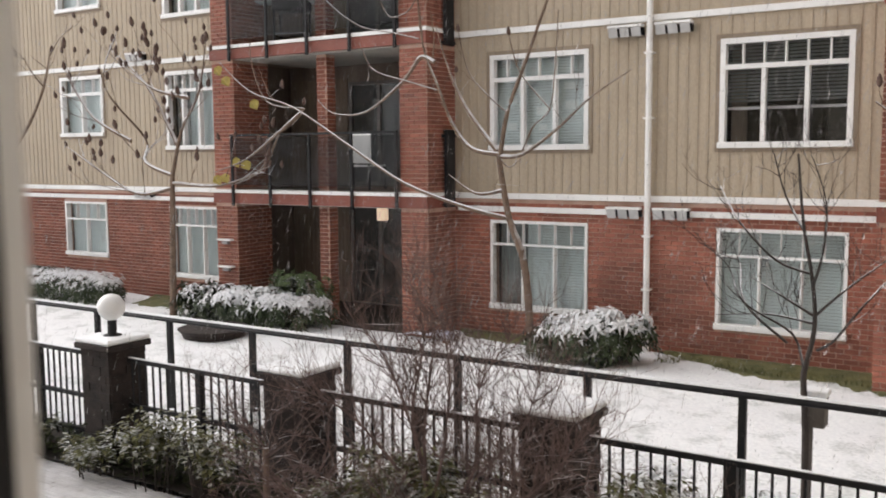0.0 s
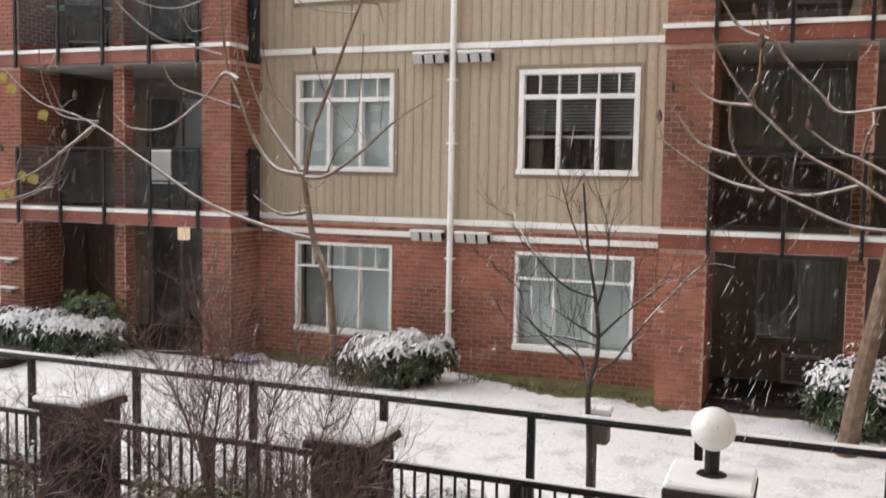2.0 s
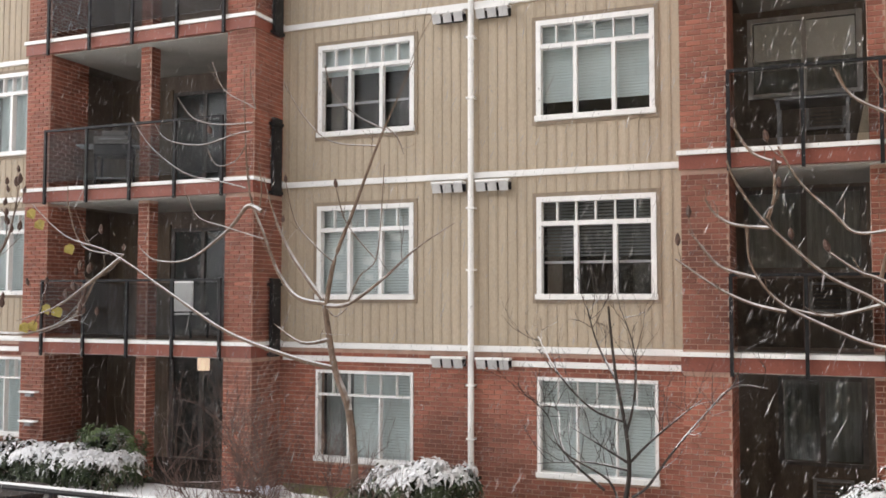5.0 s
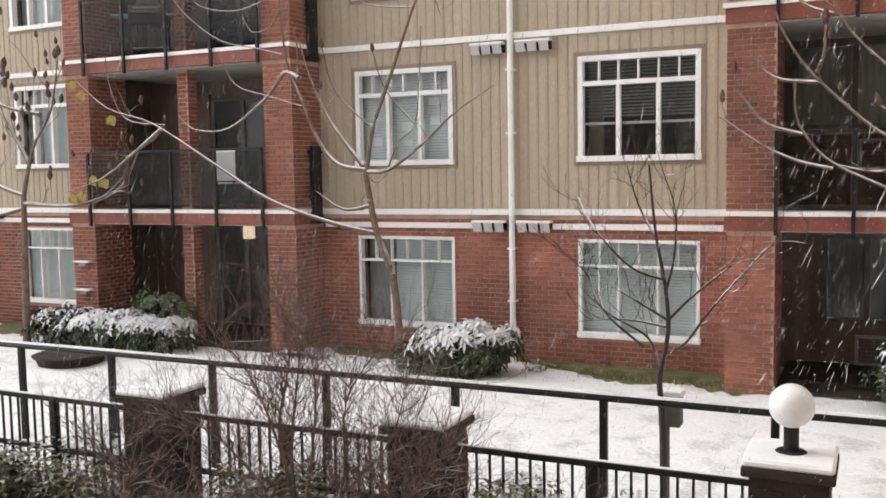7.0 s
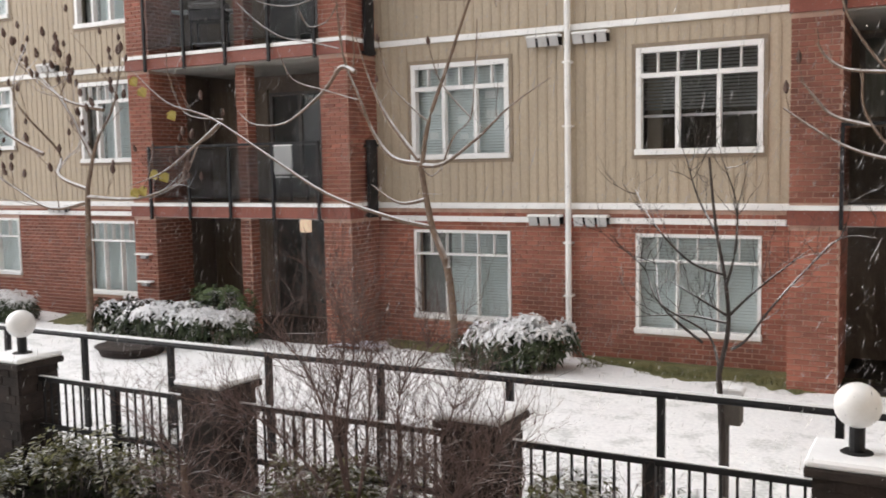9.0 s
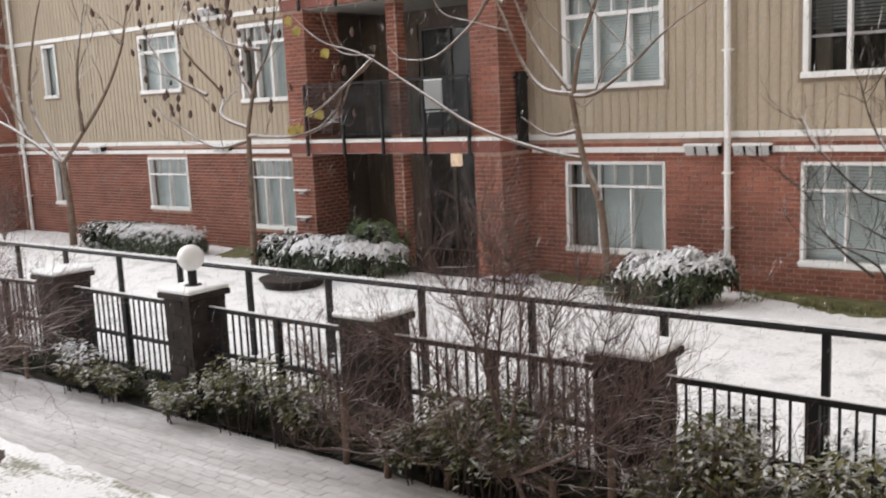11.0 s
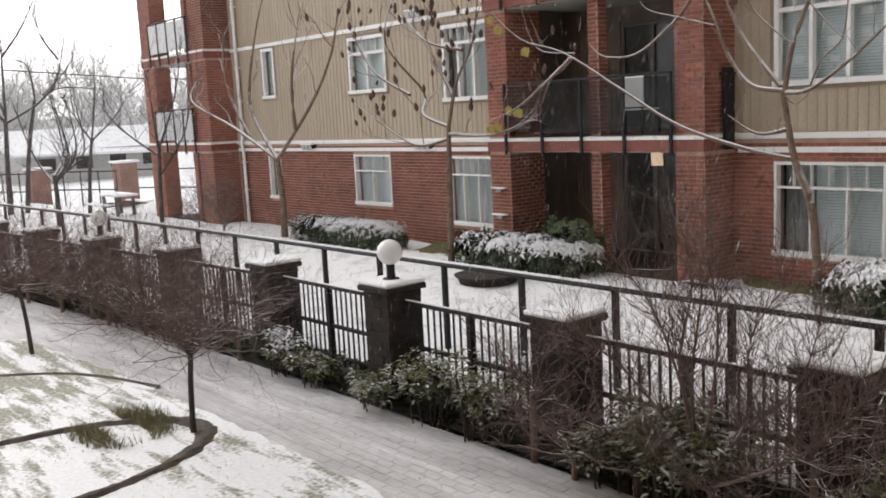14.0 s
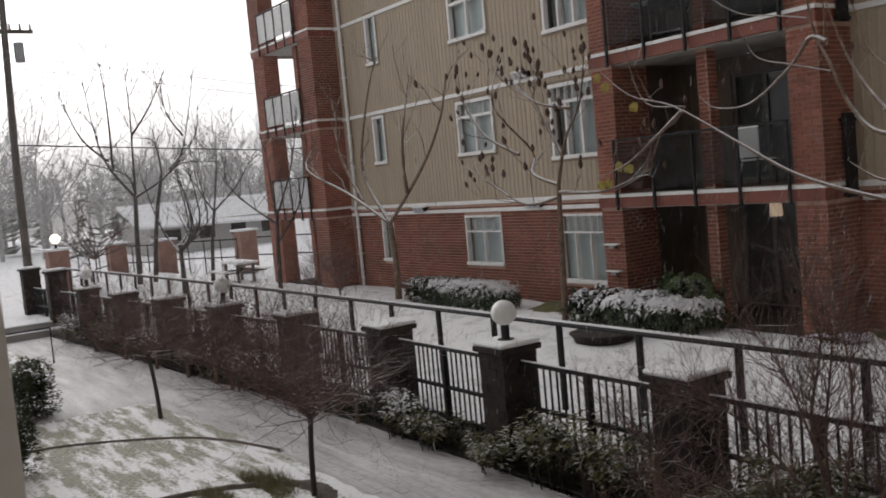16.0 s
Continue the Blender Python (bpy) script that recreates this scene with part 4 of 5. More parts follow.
for seed, bx, by, top, lean in ((25, -29.5, 7.6, 4.6, -0.6),):
    rng = random.Random(seed)
    fork = -0.1 + 0.36 * top
    lims = []
    for k in range(6):
        a = rng.uniform(0, 6.28)
        sp = rng.uniform(1.0, 2.6) * top / 8
        hh = rng.uniform(0.75, 1.0) * top
        lims.append([(bx, by, fork - 0.2 * k * 0.3), (bx + math.cos(a) * sp * 0.85, by + math.sin(a) * sp * 0.85 + lean * 0.3, fork + (hh - fork) * 0.28), (bx + math.cos(a) * sp, by + math.sin(a) * sp + lean, hh)])
    tree("courtyard_tree", "tall bare tree with thin upright snowy limbs", (bx, by), [(bx, by, -0.2), (bx + 0.05, by, fork * 0.5), (bx, by, fork)], lims, 0.10, seed, FARBARK, twigs=8, twig_len=1.3, depth=1)


def twiggy(name, label, x, y, z, stem, rx, rz, top, seed, shoots, lean=0.0, group="path trees", mat_=None, rr=0.011, dep=4):
    """A small tree or bush with a haze of fine twigs."""
    rng = random.Random(seed)
    t = thing(name, label, "tree" if stem > 0.4 else "bush", group=group)
    head = Vector((x + lean, y, z + stem))
    part("trunk", tube(curve_pts([(x, y, z - 0.05), (x + lean * 0.3, y, z + stem * 0.5), head]), 0.036, 0.028, 8), DARKBARK if stem > 0.8 else BARK, t)
    out, tips = [], []
    for k in range(shoots):
        a = rng.uniform(0, 6.283)
        d = Vector((math.cos(a) * rx, math.sin(a) * rx, rng.uniform(0.15, 1.0) * rz))
        shoot(rng, head + Vector((0, 0, rng.uniform(-0.12, 0.1))), d, d.length * rng.uniform(0.6, 0.9), rr, dep, out, tips, 0.05, 0.32, 3)
    part("twig_mass", join(out), mat_ or TWIG, t, kind="stuff")
    return t, tips


twiggy("young_tree", "young tree with fine reddish twigs beside the path", -7.05, 1.6, Z_PATH, 0.95, 1.1, 1.25, 2.2, 31, 64, 0.12, rr=0.007)
twiggy("young_tree", "leaning young tree with fine twigs beside the path", -12.25, 1.5, Z_PATH, 1.0, 0.95, 1.1, 2.1, 32, 30, -0.3, rr=0.007)
STEMS = [[(-1.90, 3.35, 0.30), (-1.92, 3.33, 0.9), (-1.86, 3.36, 1.5), (-1.82, 3.4, 2.1)], [(-1.88, 3.35, 0.28), (-2.02, 3.3, 0.95), (-2.24, 3.25, 1.5), (-2.57, 3.2, 1.85)],
    [(-1.84, 3.35, 0.15), (-1.45, 3.3, 0.7), (-1.37, 3.25, 1.35), (-1.05, 3.2, 1.8)], [(-1.80, 3.35, 0.1), (-1.5, 3.45, 0.6), (-1.15, 3.5, 1.0), (-0.92, 3.4, 1.55)],
    [(-1.85, 3.35, 0.2), (-2.3, 3.4, 0.6), (-2.7, 3.35, 0.95), (-3.1, 3.2, 1.15)], [(-1.85, 3.35, 0.4), (-1.62, 3.15, 0.9), (-1.5, 3.05, 1.5), (-1.55, 3.0, 1.95)],
    [(-1.9, 3.35, 0.5), (-2.15, 3.5, 1.0), (-2.1, 3.6, 1.6), (-2.25, 3.65, 2.15)], [(-1.8, 3.3, 0.1), (-1.2, 3.1, 0.45), (-0.75, 3.1, 0.8), (-0.45, 3.15, 1.2)]]
tree("bare_bush", "tall bare red twigged bush leaning out from the fence", (-1.7, 3.35), [(-1.66, -0.3), (-1.76, 0.0), (-1.89, 0.32)], STEMS, 0.026, 33, TWIG, twigs=66, twig_len=0.56, lift=0.36, group="bare bushes", category="bush", depth=2, limb_r=0.62, twig_r=0.14, taper=0.8)
twiggy("bare_bush", "bare red twigged bush by the fence", -2.6, 3.5, Z_PATH, 0.25, 0.9, 0.75, 1.2, 34, 18, 0.0, "bare bushes")
twiggy("bare_bush", "bare red twigged bush by the fence", -10.4, 3.4, Z_PATH, 0.3, 0.9, 0.9, 1.4, 35, 16, 0.0, "bare bushes")
twiggy("bare_bush", "bare red twigged bush by the fence", -14.4, 3.2, Z_PATH, 0.3, 0.9, 0.9, 1.4, 36, 14, 0.0, "bare bushes")
twiggy("bare_bush", "bare red twigged bush by the fence", -0.35, 3.5, Z_PATH, 0.3, 0.7, 0.9, 1.2, 39, 12, 0.0, "bare bushes")
twiggy("bare_bush", "bare red twigged bush by the fence", -3.2, 3.4, Z_PATH, 0.3, 0.8, 0.9, 1.2, 40, 14, 0.0, "bare bushes")

twiggy("young_tree", "far small tree with russet twigs", -40.0, 7.2, -0.3, 1.3, 2.0, 2.6, 3.0, 42, 16, 0.0, "path trees", None, 0.03, 3)
twiggy("bare_bush", "dense russet twigged bush leaning on a fence pillar", -1.0, 3.45, Z_PATH, 0.75, 0.62, 0.75, 1.4, 43, 22, 0.0, "bare bushes", None, 0.008, 4)
twiggy("bare_bush", "dense russet twigged bush leaning on a fence pillar", -3.75, 3.45, Z_PATH, 0.7, 0.6, 0.6, 1.3, 44, 18, 0.0, "bare bushes", None, 0.008, 4)
for k, (bx, sh) in enumerate(((-9.4, 18), (-11.1, 20), (-14.1, 18), (-1.5, 14))):
    twiggy("bare_bush", "dense russet twigged bush along the fence", bx, 3.42 + bend(bx), Z_PATH, 0.35, 0.75, 0.85, 1.2, 160 + k, sh, 0.0, "bare bushes", None, 0.008, 4)
for k, bx in enumerate((-12.0, -13.3, -15.2, -16.8, -18.6, -20.6)):
    twiggy("bare_bush", "bare tangled bush against the far fence", bx, 3.35 + bend(bx), Z_PATH, 0.3, 0.8, 1.5, 1.6, 140 + k, 22, 0.0, "bare bushes", None, 0.009, 4)
twiggy("bare_bush", "low bare shrub dusted with snow near the corner", -21.4, 9.4, Z_LAWN, 0.3, 0.8, 0.9, 1.2, 47, 16, 0.0, "bare bushes")
twiggy("bare_bush", "tall bare shrub at the far corner", -22.5, 9.2, Z_LAWN, 0.4, 0.7, 1.7, 2.2, 38, 14, 0.0, "bare bushes")


# ---- evergreen shrubs ----
def leaf_cloud(rng, n, centre, rx, ry, rz, size, droop=0.0, lumps=7, shell=0.55):
    """Folded leaves spread over a lumpy crown; gives the upper and the lower ones apart."""
    cl = []
    for k in range(lumps):
        a = rng.uniform(0, 6.283)
        q = rng.uniform(0.0, 0.62 if lumps < 8 else 0.8)
        cl.append((Vector((math.cos(a) * q * rx, math.sin(a) * q * ry, rng.uniform(0.2, 0.68) * rz)), rng.uniform(0.38, 0.6) * (7 / lumps) ** (0.4 if lumps != 16 else 0.8)))
    hi, lo = [], []
    for k in range(n):
        c, s = cl[k % lumps]
        d = Vector((rng.gauss(0, 1), rng.gauss(0, 1), rng.gauss(0.15, 1))).normalized()
        rad = rng.uniform(shell, 1.0) ** 0.6
        p = Vector(centre) + c + Vector((d.x * rx, d.y * ry, d.z * rz * 0.9)) * s * rad
        if p.z < centre[2] - 0.02:
            p.z = centre[2] + rng.uniform(0, 0.1)
        L = size * rng.uniform(0.6, 1.25)
        out = Vector((d.x + rng.uniform(-0.7, 0.7), d.y + rng.uniform(-0.7, 0.7), rng.uniform(-0.35, 0.5) - droop)).normalized()
        sd = out.cross(Vector((0, 0, 1)))
        sd = (sd.normalized() if sd.length > 0.05 else Vector((1, 0, 0))) * L * 0.22
        up = sd.cross(out).normalized()
        if up.z < 0:
            up = -up
        m = p + out * L * 0.5
        v = [p, m + sd + up * L * 0.08, p + out * L - up * L * 0.05, m - sd + up * L * 0.08]
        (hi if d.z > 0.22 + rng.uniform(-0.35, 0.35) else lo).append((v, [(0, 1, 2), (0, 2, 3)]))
    return hi, lo


def shrub(name, label, x, y, z, rx, ry, h, seed, n, top=None, size=0.09, droop=0.0, stems=6, group="shrubs", lumps=10, leg=0.0):
    rng = random.Random(seed)
    t = thing(name, label, "shrub", x, y, z, group)
    hi, lo = leaf_cloud(rng, n, (0, 0, 0.05 + leg * h), rx, ry, h * (1 - leg), size, droop, lumps)
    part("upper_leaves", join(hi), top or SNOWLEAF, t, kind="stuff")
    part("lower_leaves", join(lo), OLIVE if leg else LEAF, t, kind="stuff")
    st = []
    for k in range(stems):
        a = rng.uniform(0, 6.283)
        e = Vector((math.cos(a) * rx * 0.5, math.sin(a) * ry * 0.5, h * rng.uniform(0.5, 0.8)))
        b0 = Vector((e.x * rng.uniform(0.2, 0.9), e.y * rng.uniform(0.2, 0.9), -0.06))
        st.append(tube(curve_pts([b0, (b0 + e) * 0.5 + Vector((rng.uniform(-0.04, 0.04), 0, 0.05)), e], 3), 0.009, 0.004, 5))
    part("stem_mass", join(st), DARKBARK, t, kind="stuff")
    return t


def rosette_shrub(name, label, x, y, z, rx, ry, h, seed, n, power, size, group, top=None, tilt=0.0):
    """Whorls of long drooping leaves over a lumpy rounded block, snow on those that face up."""
    rng = random.Random(seed)
    t = thing(name, label, "shrub", x, y, z, group)
    up, low = [], []
    for k in range(n):
        d = Vector((rng.gauss(0, 1), rng.gauss(0, 1), rng.gauss(0.25, 1)))
        d = Vector((d.x / abs(d.length), d.y / abs(d.length), d.z / abs(d.length)))
        q = (abs(d.x) ** power + abs(d.y) ** power + abs(d.z) ** power) ** (-1 / power)
        inner = rng.random() < 0.3
        lump = 1 + (0.38 if power < 5 else 0.08) * noise.noise((d.x * rx * q * 3.1 + seed, d.y * 2.3, d.z * 2.1))
        f = q * lump * (rng.uniform(0.6, 0.85) if inner else rng.uniform(0.9, 1.03))
        c = Vector((d.x * rx * f, d.y * ry * f, h * 0.5 + d.z * h * 0.5 * f))
        c.z = max(0.03, c.z * (1 + tilt * c.x / rx))
        axis = (Vector((d.x * 0.8, d.y * 0.8, max(0.15, d.z) + 0.25))).normalized()
        a0 = rng.uniform(0, 6.283)
        side = axis.orthogonal().normalized()
        for j in range(6):
            sd = (Matrix.Rotation(a0 + j * 1.047, 3, axis) @ side).normalized()
            L = size * rng.uniform(0.7, 1.2)
            out = (sd + axis * rng.uniform(-0.25, 0.45)).normalized()
            w = out.cross(axis).normalized() * L * 0.19
            m = c + out * L * 0.5 + axis * L * 0.06
            e = c + out * L - Vector((0, 0, L * rng.uniform(0.15, 0.5)))
            leaf = ([c, m + w, e, m - w, m - axis * L * 0.03], [(0, 4, 1), (4, 2, 1), (0, 3, 4), (4, 3, 2)])
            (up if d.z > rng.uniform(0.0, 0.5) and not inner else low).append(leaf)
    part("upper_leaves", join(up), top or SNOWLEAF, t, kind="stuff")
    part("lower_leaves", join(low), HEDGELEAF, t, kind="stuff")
    st = []
    for k in range(12):
        a = rng.uniform(0, 6.283)
        e = Vector((math.cos(a) * rx * rng.uniform(0.1, 0.8), math.sin(a) * ry * 0.6, h * rng.uniform(0.5, 0.8)))
        st.append(tube(curve_pts([Vector((e.x * 0.6, e.y * 0.5, -0.06)), e * 0.5, e], 3), 0.011, 0.004, 5))
    part("stem_mass", join(st), DARKBARK, t, kind="stuff")
    return t


HEDGE = "broad leaved evergreen hedge bent under fresh snow"
rosette_shrub("evergreen_hedge", HEDGE, -3.68, 10.45, Z_LAWN, 0.94, 0.5, 0.78, 41, 560, 2.2, 0.155, "wall hedges", None, 0.22)
rosette_shrub("evergreen_hedge", HEDGE, -10.7, 10.25, Z_LAWN, 1.9, 0.55, 0.66, 42, 900, 2.4, 0.15, "wall hedges")
rosette_shrub("clipped_hedge", "long clipped evergreen hedge with snow on its flat top", -16.95, 10.4, Z_LAWN, 2.1, 0.42, 0.62, 43, 1700, 7.0, 0.09, "wall hedges")
rosette_shrub("evergreen_hedge", HEDGE, 2.95, 10.35, Z_LAWN, 0.75, 0.5, 1.0, 44, 420, 2.5, 0.13, "wall hedges")
rosette_shrub("evergreen_hedge", "upright bright green shrub behind the snowy hedge", -9.75, 10.66, Z_LAWN, 0.8, 0.3, 1.0, 45, 380, 2.2, 0.10, "wall hedges", GREENLEAF)
for seed, x, y, rx, h, n, mt in ((51, -8.25, 3.42, 0.30, 0.62, 900, SNOWLEAF), (52, -7.55, 3.45, 0.42, 0.45, 900, OLIVE), (53, -5.35, 3.5, 0.5, 0.85, 1100, OLIVE), (54, -4.6, 3.5, 0.45, 0.95, 1000, OLIVE),
                                 (55, -0.45, 3.45, 0.5, 0.70, 1100, OLIVE), (56, 0.25, 3.5, 0.45, 0.80, 1000, OLIVE), (57, 0.95, 3.5, 0.4, 0.6, 800, OLIVE), (58, -2.2, 3.45, 0.45, 0.75, 900, OLIVE),
                                 (59, -2.9, 3.5, 0.4, 0.6, 800, OLIVE), (60, -11.2, 3.3, 0.5, 0.7, 800, OLIVE), (61, -13.0, 3.2, 0.5, 0.8, 800, SNOWLEAF), (62, -15.5, 3.1, 0.6, 0.7, 800, OLIVE),
                                 (63, -17.8, 2.9, 0.6, 0.8, 800, SNOWLEAF), (64, -20.5, 2.6, 0.6, 0.8, 800, OLIVE), (65, -23.0, 2.4, 0.6, 0.8, 800, SNOWLEAF), (66, -6.2, 3.4, 0.35, 0.5, 700, OLIVE),
                                 (91, -1.9, 3.5, 0.5, 1.0, 1500, OLIVE), (92, -2.5, 3.55, 0.45, 0.95, 1300, OLIVE), (93, -0.2, 3.4, 0.55, 1.15, 1700, OLIVE), (94, 0.6, 3.4, 0.5, 1.1, 1600, OLIVE), (95, 1.25, 3.35, 0.4, 0.75, 1000, OLIVE),
                                 (96, -0.5, 4.45, 0.5, 0.9, 1000, SNOWLEAF), (97, 0.5, 4.5, 0.5, 0.8, 1000, SNOWLEAF), (98, -2.1, 4.45, 0.6, 0.9, 1100, SNOWLEAF), (99, 2.4, 4.4, 0.4, 0.8, 800, OLIVE), (100, -4.9, 4.4, 0.5, 0.75, 900, SNOWLEAF)):
    shrub("rhododendron", "olive leaved rhododendron with a little snow by the fence", x, y, Z_PATH, rx * 1.2, 0.34, h, seed, int(n * 0.85), mt, 0.086, 0.2, 12, "bed shrubs", 16, 0.18)
shrub("clipped_shrub", "round dark clipped shrub beside the path", -14.2, -0.1, Z_PATH, 0.62, 0.6, 1.0, 71, 6500, LEAF, 0.07, 0.0, 5, "clipped shrubs")
shrub("clipped_shrub", "round dark clipped shrub beside the path", -10.6, -0.9, Z_PATH, 0.5, 0.5, 0.9, 72, 5000, LEAF, 0.07, 0.0, 5, "clipped shrubs")

rng = random.Random(80)
bits = []
for k in range(9000):
    x = rng.uniform(-22, 2.8)
    y = 3.52 + abs(rng.gauss(0, 0.22)) + bend(x)
    p = Vector((x, y, Z_PATH + abs(rng.gauss(0.10, 0.13))))
    a = rng.uniform(0, 6.283)
    L = rng.uniform(0.05, 0.12)
    out = Vector((math.cos(a), math.sin(a), rng.uniform(-0.3, 0.8))).normalized()
    sd = out.cross(Vector((0, 0, 1))).normalized() * L * 0.25
    bits.append(([p, p + out * L * 0.5 + sd, p + out * L, p + out * L * 0.5 - sd], [(0, 1, 2, 3)]))
tagged(part("bed_foliage", join(bits), LEAF), "low dark evergreen ground cover in the planting bed", "ground cover", kind="stuff")

# the island bed round the young tree, and tufts in it
def ring(cx, cy, rx, ry, w, z, a0, a1, seed):
    rr = random.Random(seed)
    vs, fs = [], []
    n = 150
    for i in range(n + 1):
        a = radians(a0 + (a1 - a0) * i / n)
        ww = w * (1 + 0.5 * noise.noise((a * 3, seed, 0)))
        for s_ in (-1, -0.3, 0.3, 1):
            k = 1 + (s_ * ww / 2 + 0.06 * noise.noise((a * 9, s_ * 3, 2)) + 0.03 * noise.noise((a * 31, s_ * 5, 4))) / max(rx, ry)
            vs.append((cx + rx * k * math.cos(a), cy + ry * k * math.sin(a), z + (0.035 if abs(s_) < 1 else 0.0)))
    for i in range(n):
        for j in range(3):
            q = i * 4 + j
            fs.append((q, q + 4, q + 5, q + 1))
    return vs, fs


for cx, cy, sd_ in ((-7.2, -0.2, 0.26),):
    tagged(part("bed_edge", ring(cx, cy, 1.1, 1.95, sd_, Z_PATH + 0.015, -40, 215, 1), RINGSOIL), "curved wet soil edge of an island bed", "bed edge", kind="structure")



def ribbon(pts, w, z, seed):
    """A narrow band along a line on the ground."""
    line = curve_pts([(x, y, z) for x, y in pts], 12)
    vs, fs = [], []
    for i, p in enumerate(line):
        d = (line[min(i + 1, len(line) - 1)] - line[max(i - 1, 0)]).normalized()
        n = Vector((-d.y, d.x, 0))
        ww = w * (1 + 0.5 * noise.noise((i * 0.31, seed, 0)))
        vs += [p - n * ww, p + Vector((0, 0, 0.02)), p + n * ww]
    for i in range(len(line) - 1):
        fs += [(i * 3, i * 3 + 3, i * 3 + 4, i * 3 + 1), (i * 3 + 1, i * 3 + 4, i * 3 + 5, i * 3 + 2)]
    return vs, fs


tagged(part("bed_edge", ribbon([(-9.0, 2.08), (-10.1, 1.75), (-10.83, 1.32), (-11.6, 0.4), (-11.93, -0.3), (-12.0, -1.6)], 0.045, Z_PATH + 0.02, 3), RINGSOIL), "curved wet soil edge of the front lawn", "bed edge", kind="structure")
vs, fs = [], []
for i in range(41):
    y = 2.06 - 5.4 * i / 40
    xr = -13.55 + 1.25 * max(0.0, (y - 1.35) / 0.7) ** 2 + 0.10 * noise.noise((y * 2.3, 4, 0))
    xl = -19.0 + 0.15 * noise.noise((y * 1.7, 9, 0)) - 1.2 * max(0.0, (y - 1.3) / 0.7) ** 2
    vs += [(xl + (xr - xl) * k / 12, y, Z_PATH + 0.034 - (0.03 if k in (0, 12) else 0.0)) for k in range(13)]
for i in range(40):
    for k in range(12):
        a = i * 13 + k
        fs.append((a, a + 1, a + 14, a + 13))
tagged(part("side_path", (vs, fs), PATHMAT), "wet grey side path under slush branching off the footpath", "path", kind="structure")


def tufts(name, label, n, x0, x1, y0, y1, z, h, seed, material=GRASS, clump=False):
    rr = random.Random(seed)
    bits = []
    for k in range(n):
        x, y = rr.uniform(x0, x1), rr.uniform(y0, y1)
        u, v = (2 * x - x0 - x1) / (x1 - x0), (2 * y - y0 - y1) / (y1 - y0)
        if noise.noise((x * 1.1, y * 1.6, seed)) < -0.05 or (clump and u * u + v * v > rr.random() * 1.2):
            continue
        a = rr.uniform(0, 6.283)
        hh = h * rr.uniform(0.4, 1.2)
        d = Vector((math.cos(a), math.sin(a), 0))
        p = Vector((x, y, z))
        tip = p + d * hh * 0.5 + Vector((0, 0, hh))
        bits.append(([p - d.yxz * 0.006, p + d.yxz * 0.006, tip], [(0, 1, 2)]))
    return tagged(part(name, join(bits), material), label, "grass", kind="stuff")


tufts("grass_tufts", "low olive grass clump in the island bed", 7000, -8.45, -7.1, 0.55, 1.65, Z_PATH, 0.15, 5, TUFT, True)
tufts("grass_tufts", "sparse grass standing through the front lawn snow", 5000, -15, -5.5, -1.2, 1.7, Z_PATH - 0.01, 0.05, 6)


def ragged(x0, x1, y_in, y_out, z, label):
    vs, fs = [], []
    n = int((x1 - x0) / 0.06)
    for i in range(n + 1):
        x = x0 + (x1 - x0) * i / n
        e = min(1.0, 6.0 * min(i, n - i) / n)
        yo = y_in + (y_out - y_in) * e * (1 + 0.35 * noise.noise((x * 1.3, 0, 0)) + 0.3 * noise.noise((x * 6, 1, 0)))
        vs += [(x, y_in, z + 0.02), (x, (y_in + yo) / 2, z + 0.02), (x, yo, z - 0.03)]
    for i in range(n):
        for k in (0, 1):
            a = i * 3 + k
            fs.append((a, a + 1, a + 4, a + 3))
    return tagged(part("grass_strip", (vs, fs), GRASS), label, "grass", kind="structure")


ragged(-2.9, 6.0, 11.56, 10.72, Z_LAWN + 0.03, "bare wet grass along the wall with snow melting round it")
ragged(-14.9, -11.95, 11.56, 10.5, Z_LAWN + 0.03, "bare wet grass along the wall with snow melting round it")
ragged(-6.7, -3.2, 11.56, 11.0, Z_LAWN + 0.03, "bare wet grass along the wall with snow melting round it")
tufts("grass_tufts", "wet grass along the wall", 6000, -2.8, 5.5, 10.75, 11.5, Z_LAWN + 0.02, 0.07, 7)

tarp = thing("tarp", "pale blue tarpaulin lying folded on the snow", "tarpaulin", -6.75, 10.72, Z_LAWN)
bm = bmesh.new()
bmesh.ops.create_grid(bm, x_segments=16, y_segments=8, size=0.5, matrix=Matrix.Diagonal((0.95, 0.42, 1, 1)))
for v in bm.verts:
    v.co.z = 0.085 + 0.04 * noise.noise(v.co * 5) + (0.02 if abs(v.co.x) < 0.3 else 0)
bmesh.ops.solidify(bm, geom=bm.faces[:], thickness=0.02)
part("sheet", bm, BLUE, tarp)
pond = thing("planter_bowl", "low dark round stone bowl on the snowy lawn", "planter", -10.2, 8.9, Z_LAWN)
part("bowl", tube([(0, 0, -0.05), (0, 0, 0.10), (0, 0, 0.16)], 0.5, 0.62, 24), STONE, pond)
box = thing("bird_box", "dark wooden box with a snowy lid on a post", "box", 0.41, 6.12, Z_LAWN)
part("post", boxes((-0.02, 0.02, -0.02, 0.02, -0.05, 0.72)), WOOD, box)
part("body", boxes((-0.07, 0.13, -0.07, 0.1, 0.72, 1.0), bevel=0.008), WOOD, box)
part("lid", boxes((-0.09, 0.15, -0.075, 0.12, 1.0, 1.06), bevel=0.012), SNOW, box)
bin_ = thing("waste_bin", "black round bin under the corner balcony", "bin", -26.6, 11.5, Z_LAWN)
part("body", tube([(0, 0, 0), (0, 0, 0.8)], 0.27, 0.33, 16), BLACK, bin_)
part("lid", tube([(0, 0, 0.8), (0, 0, 0.9)], 0.34, 0.2, 16), BLACK, bin_)

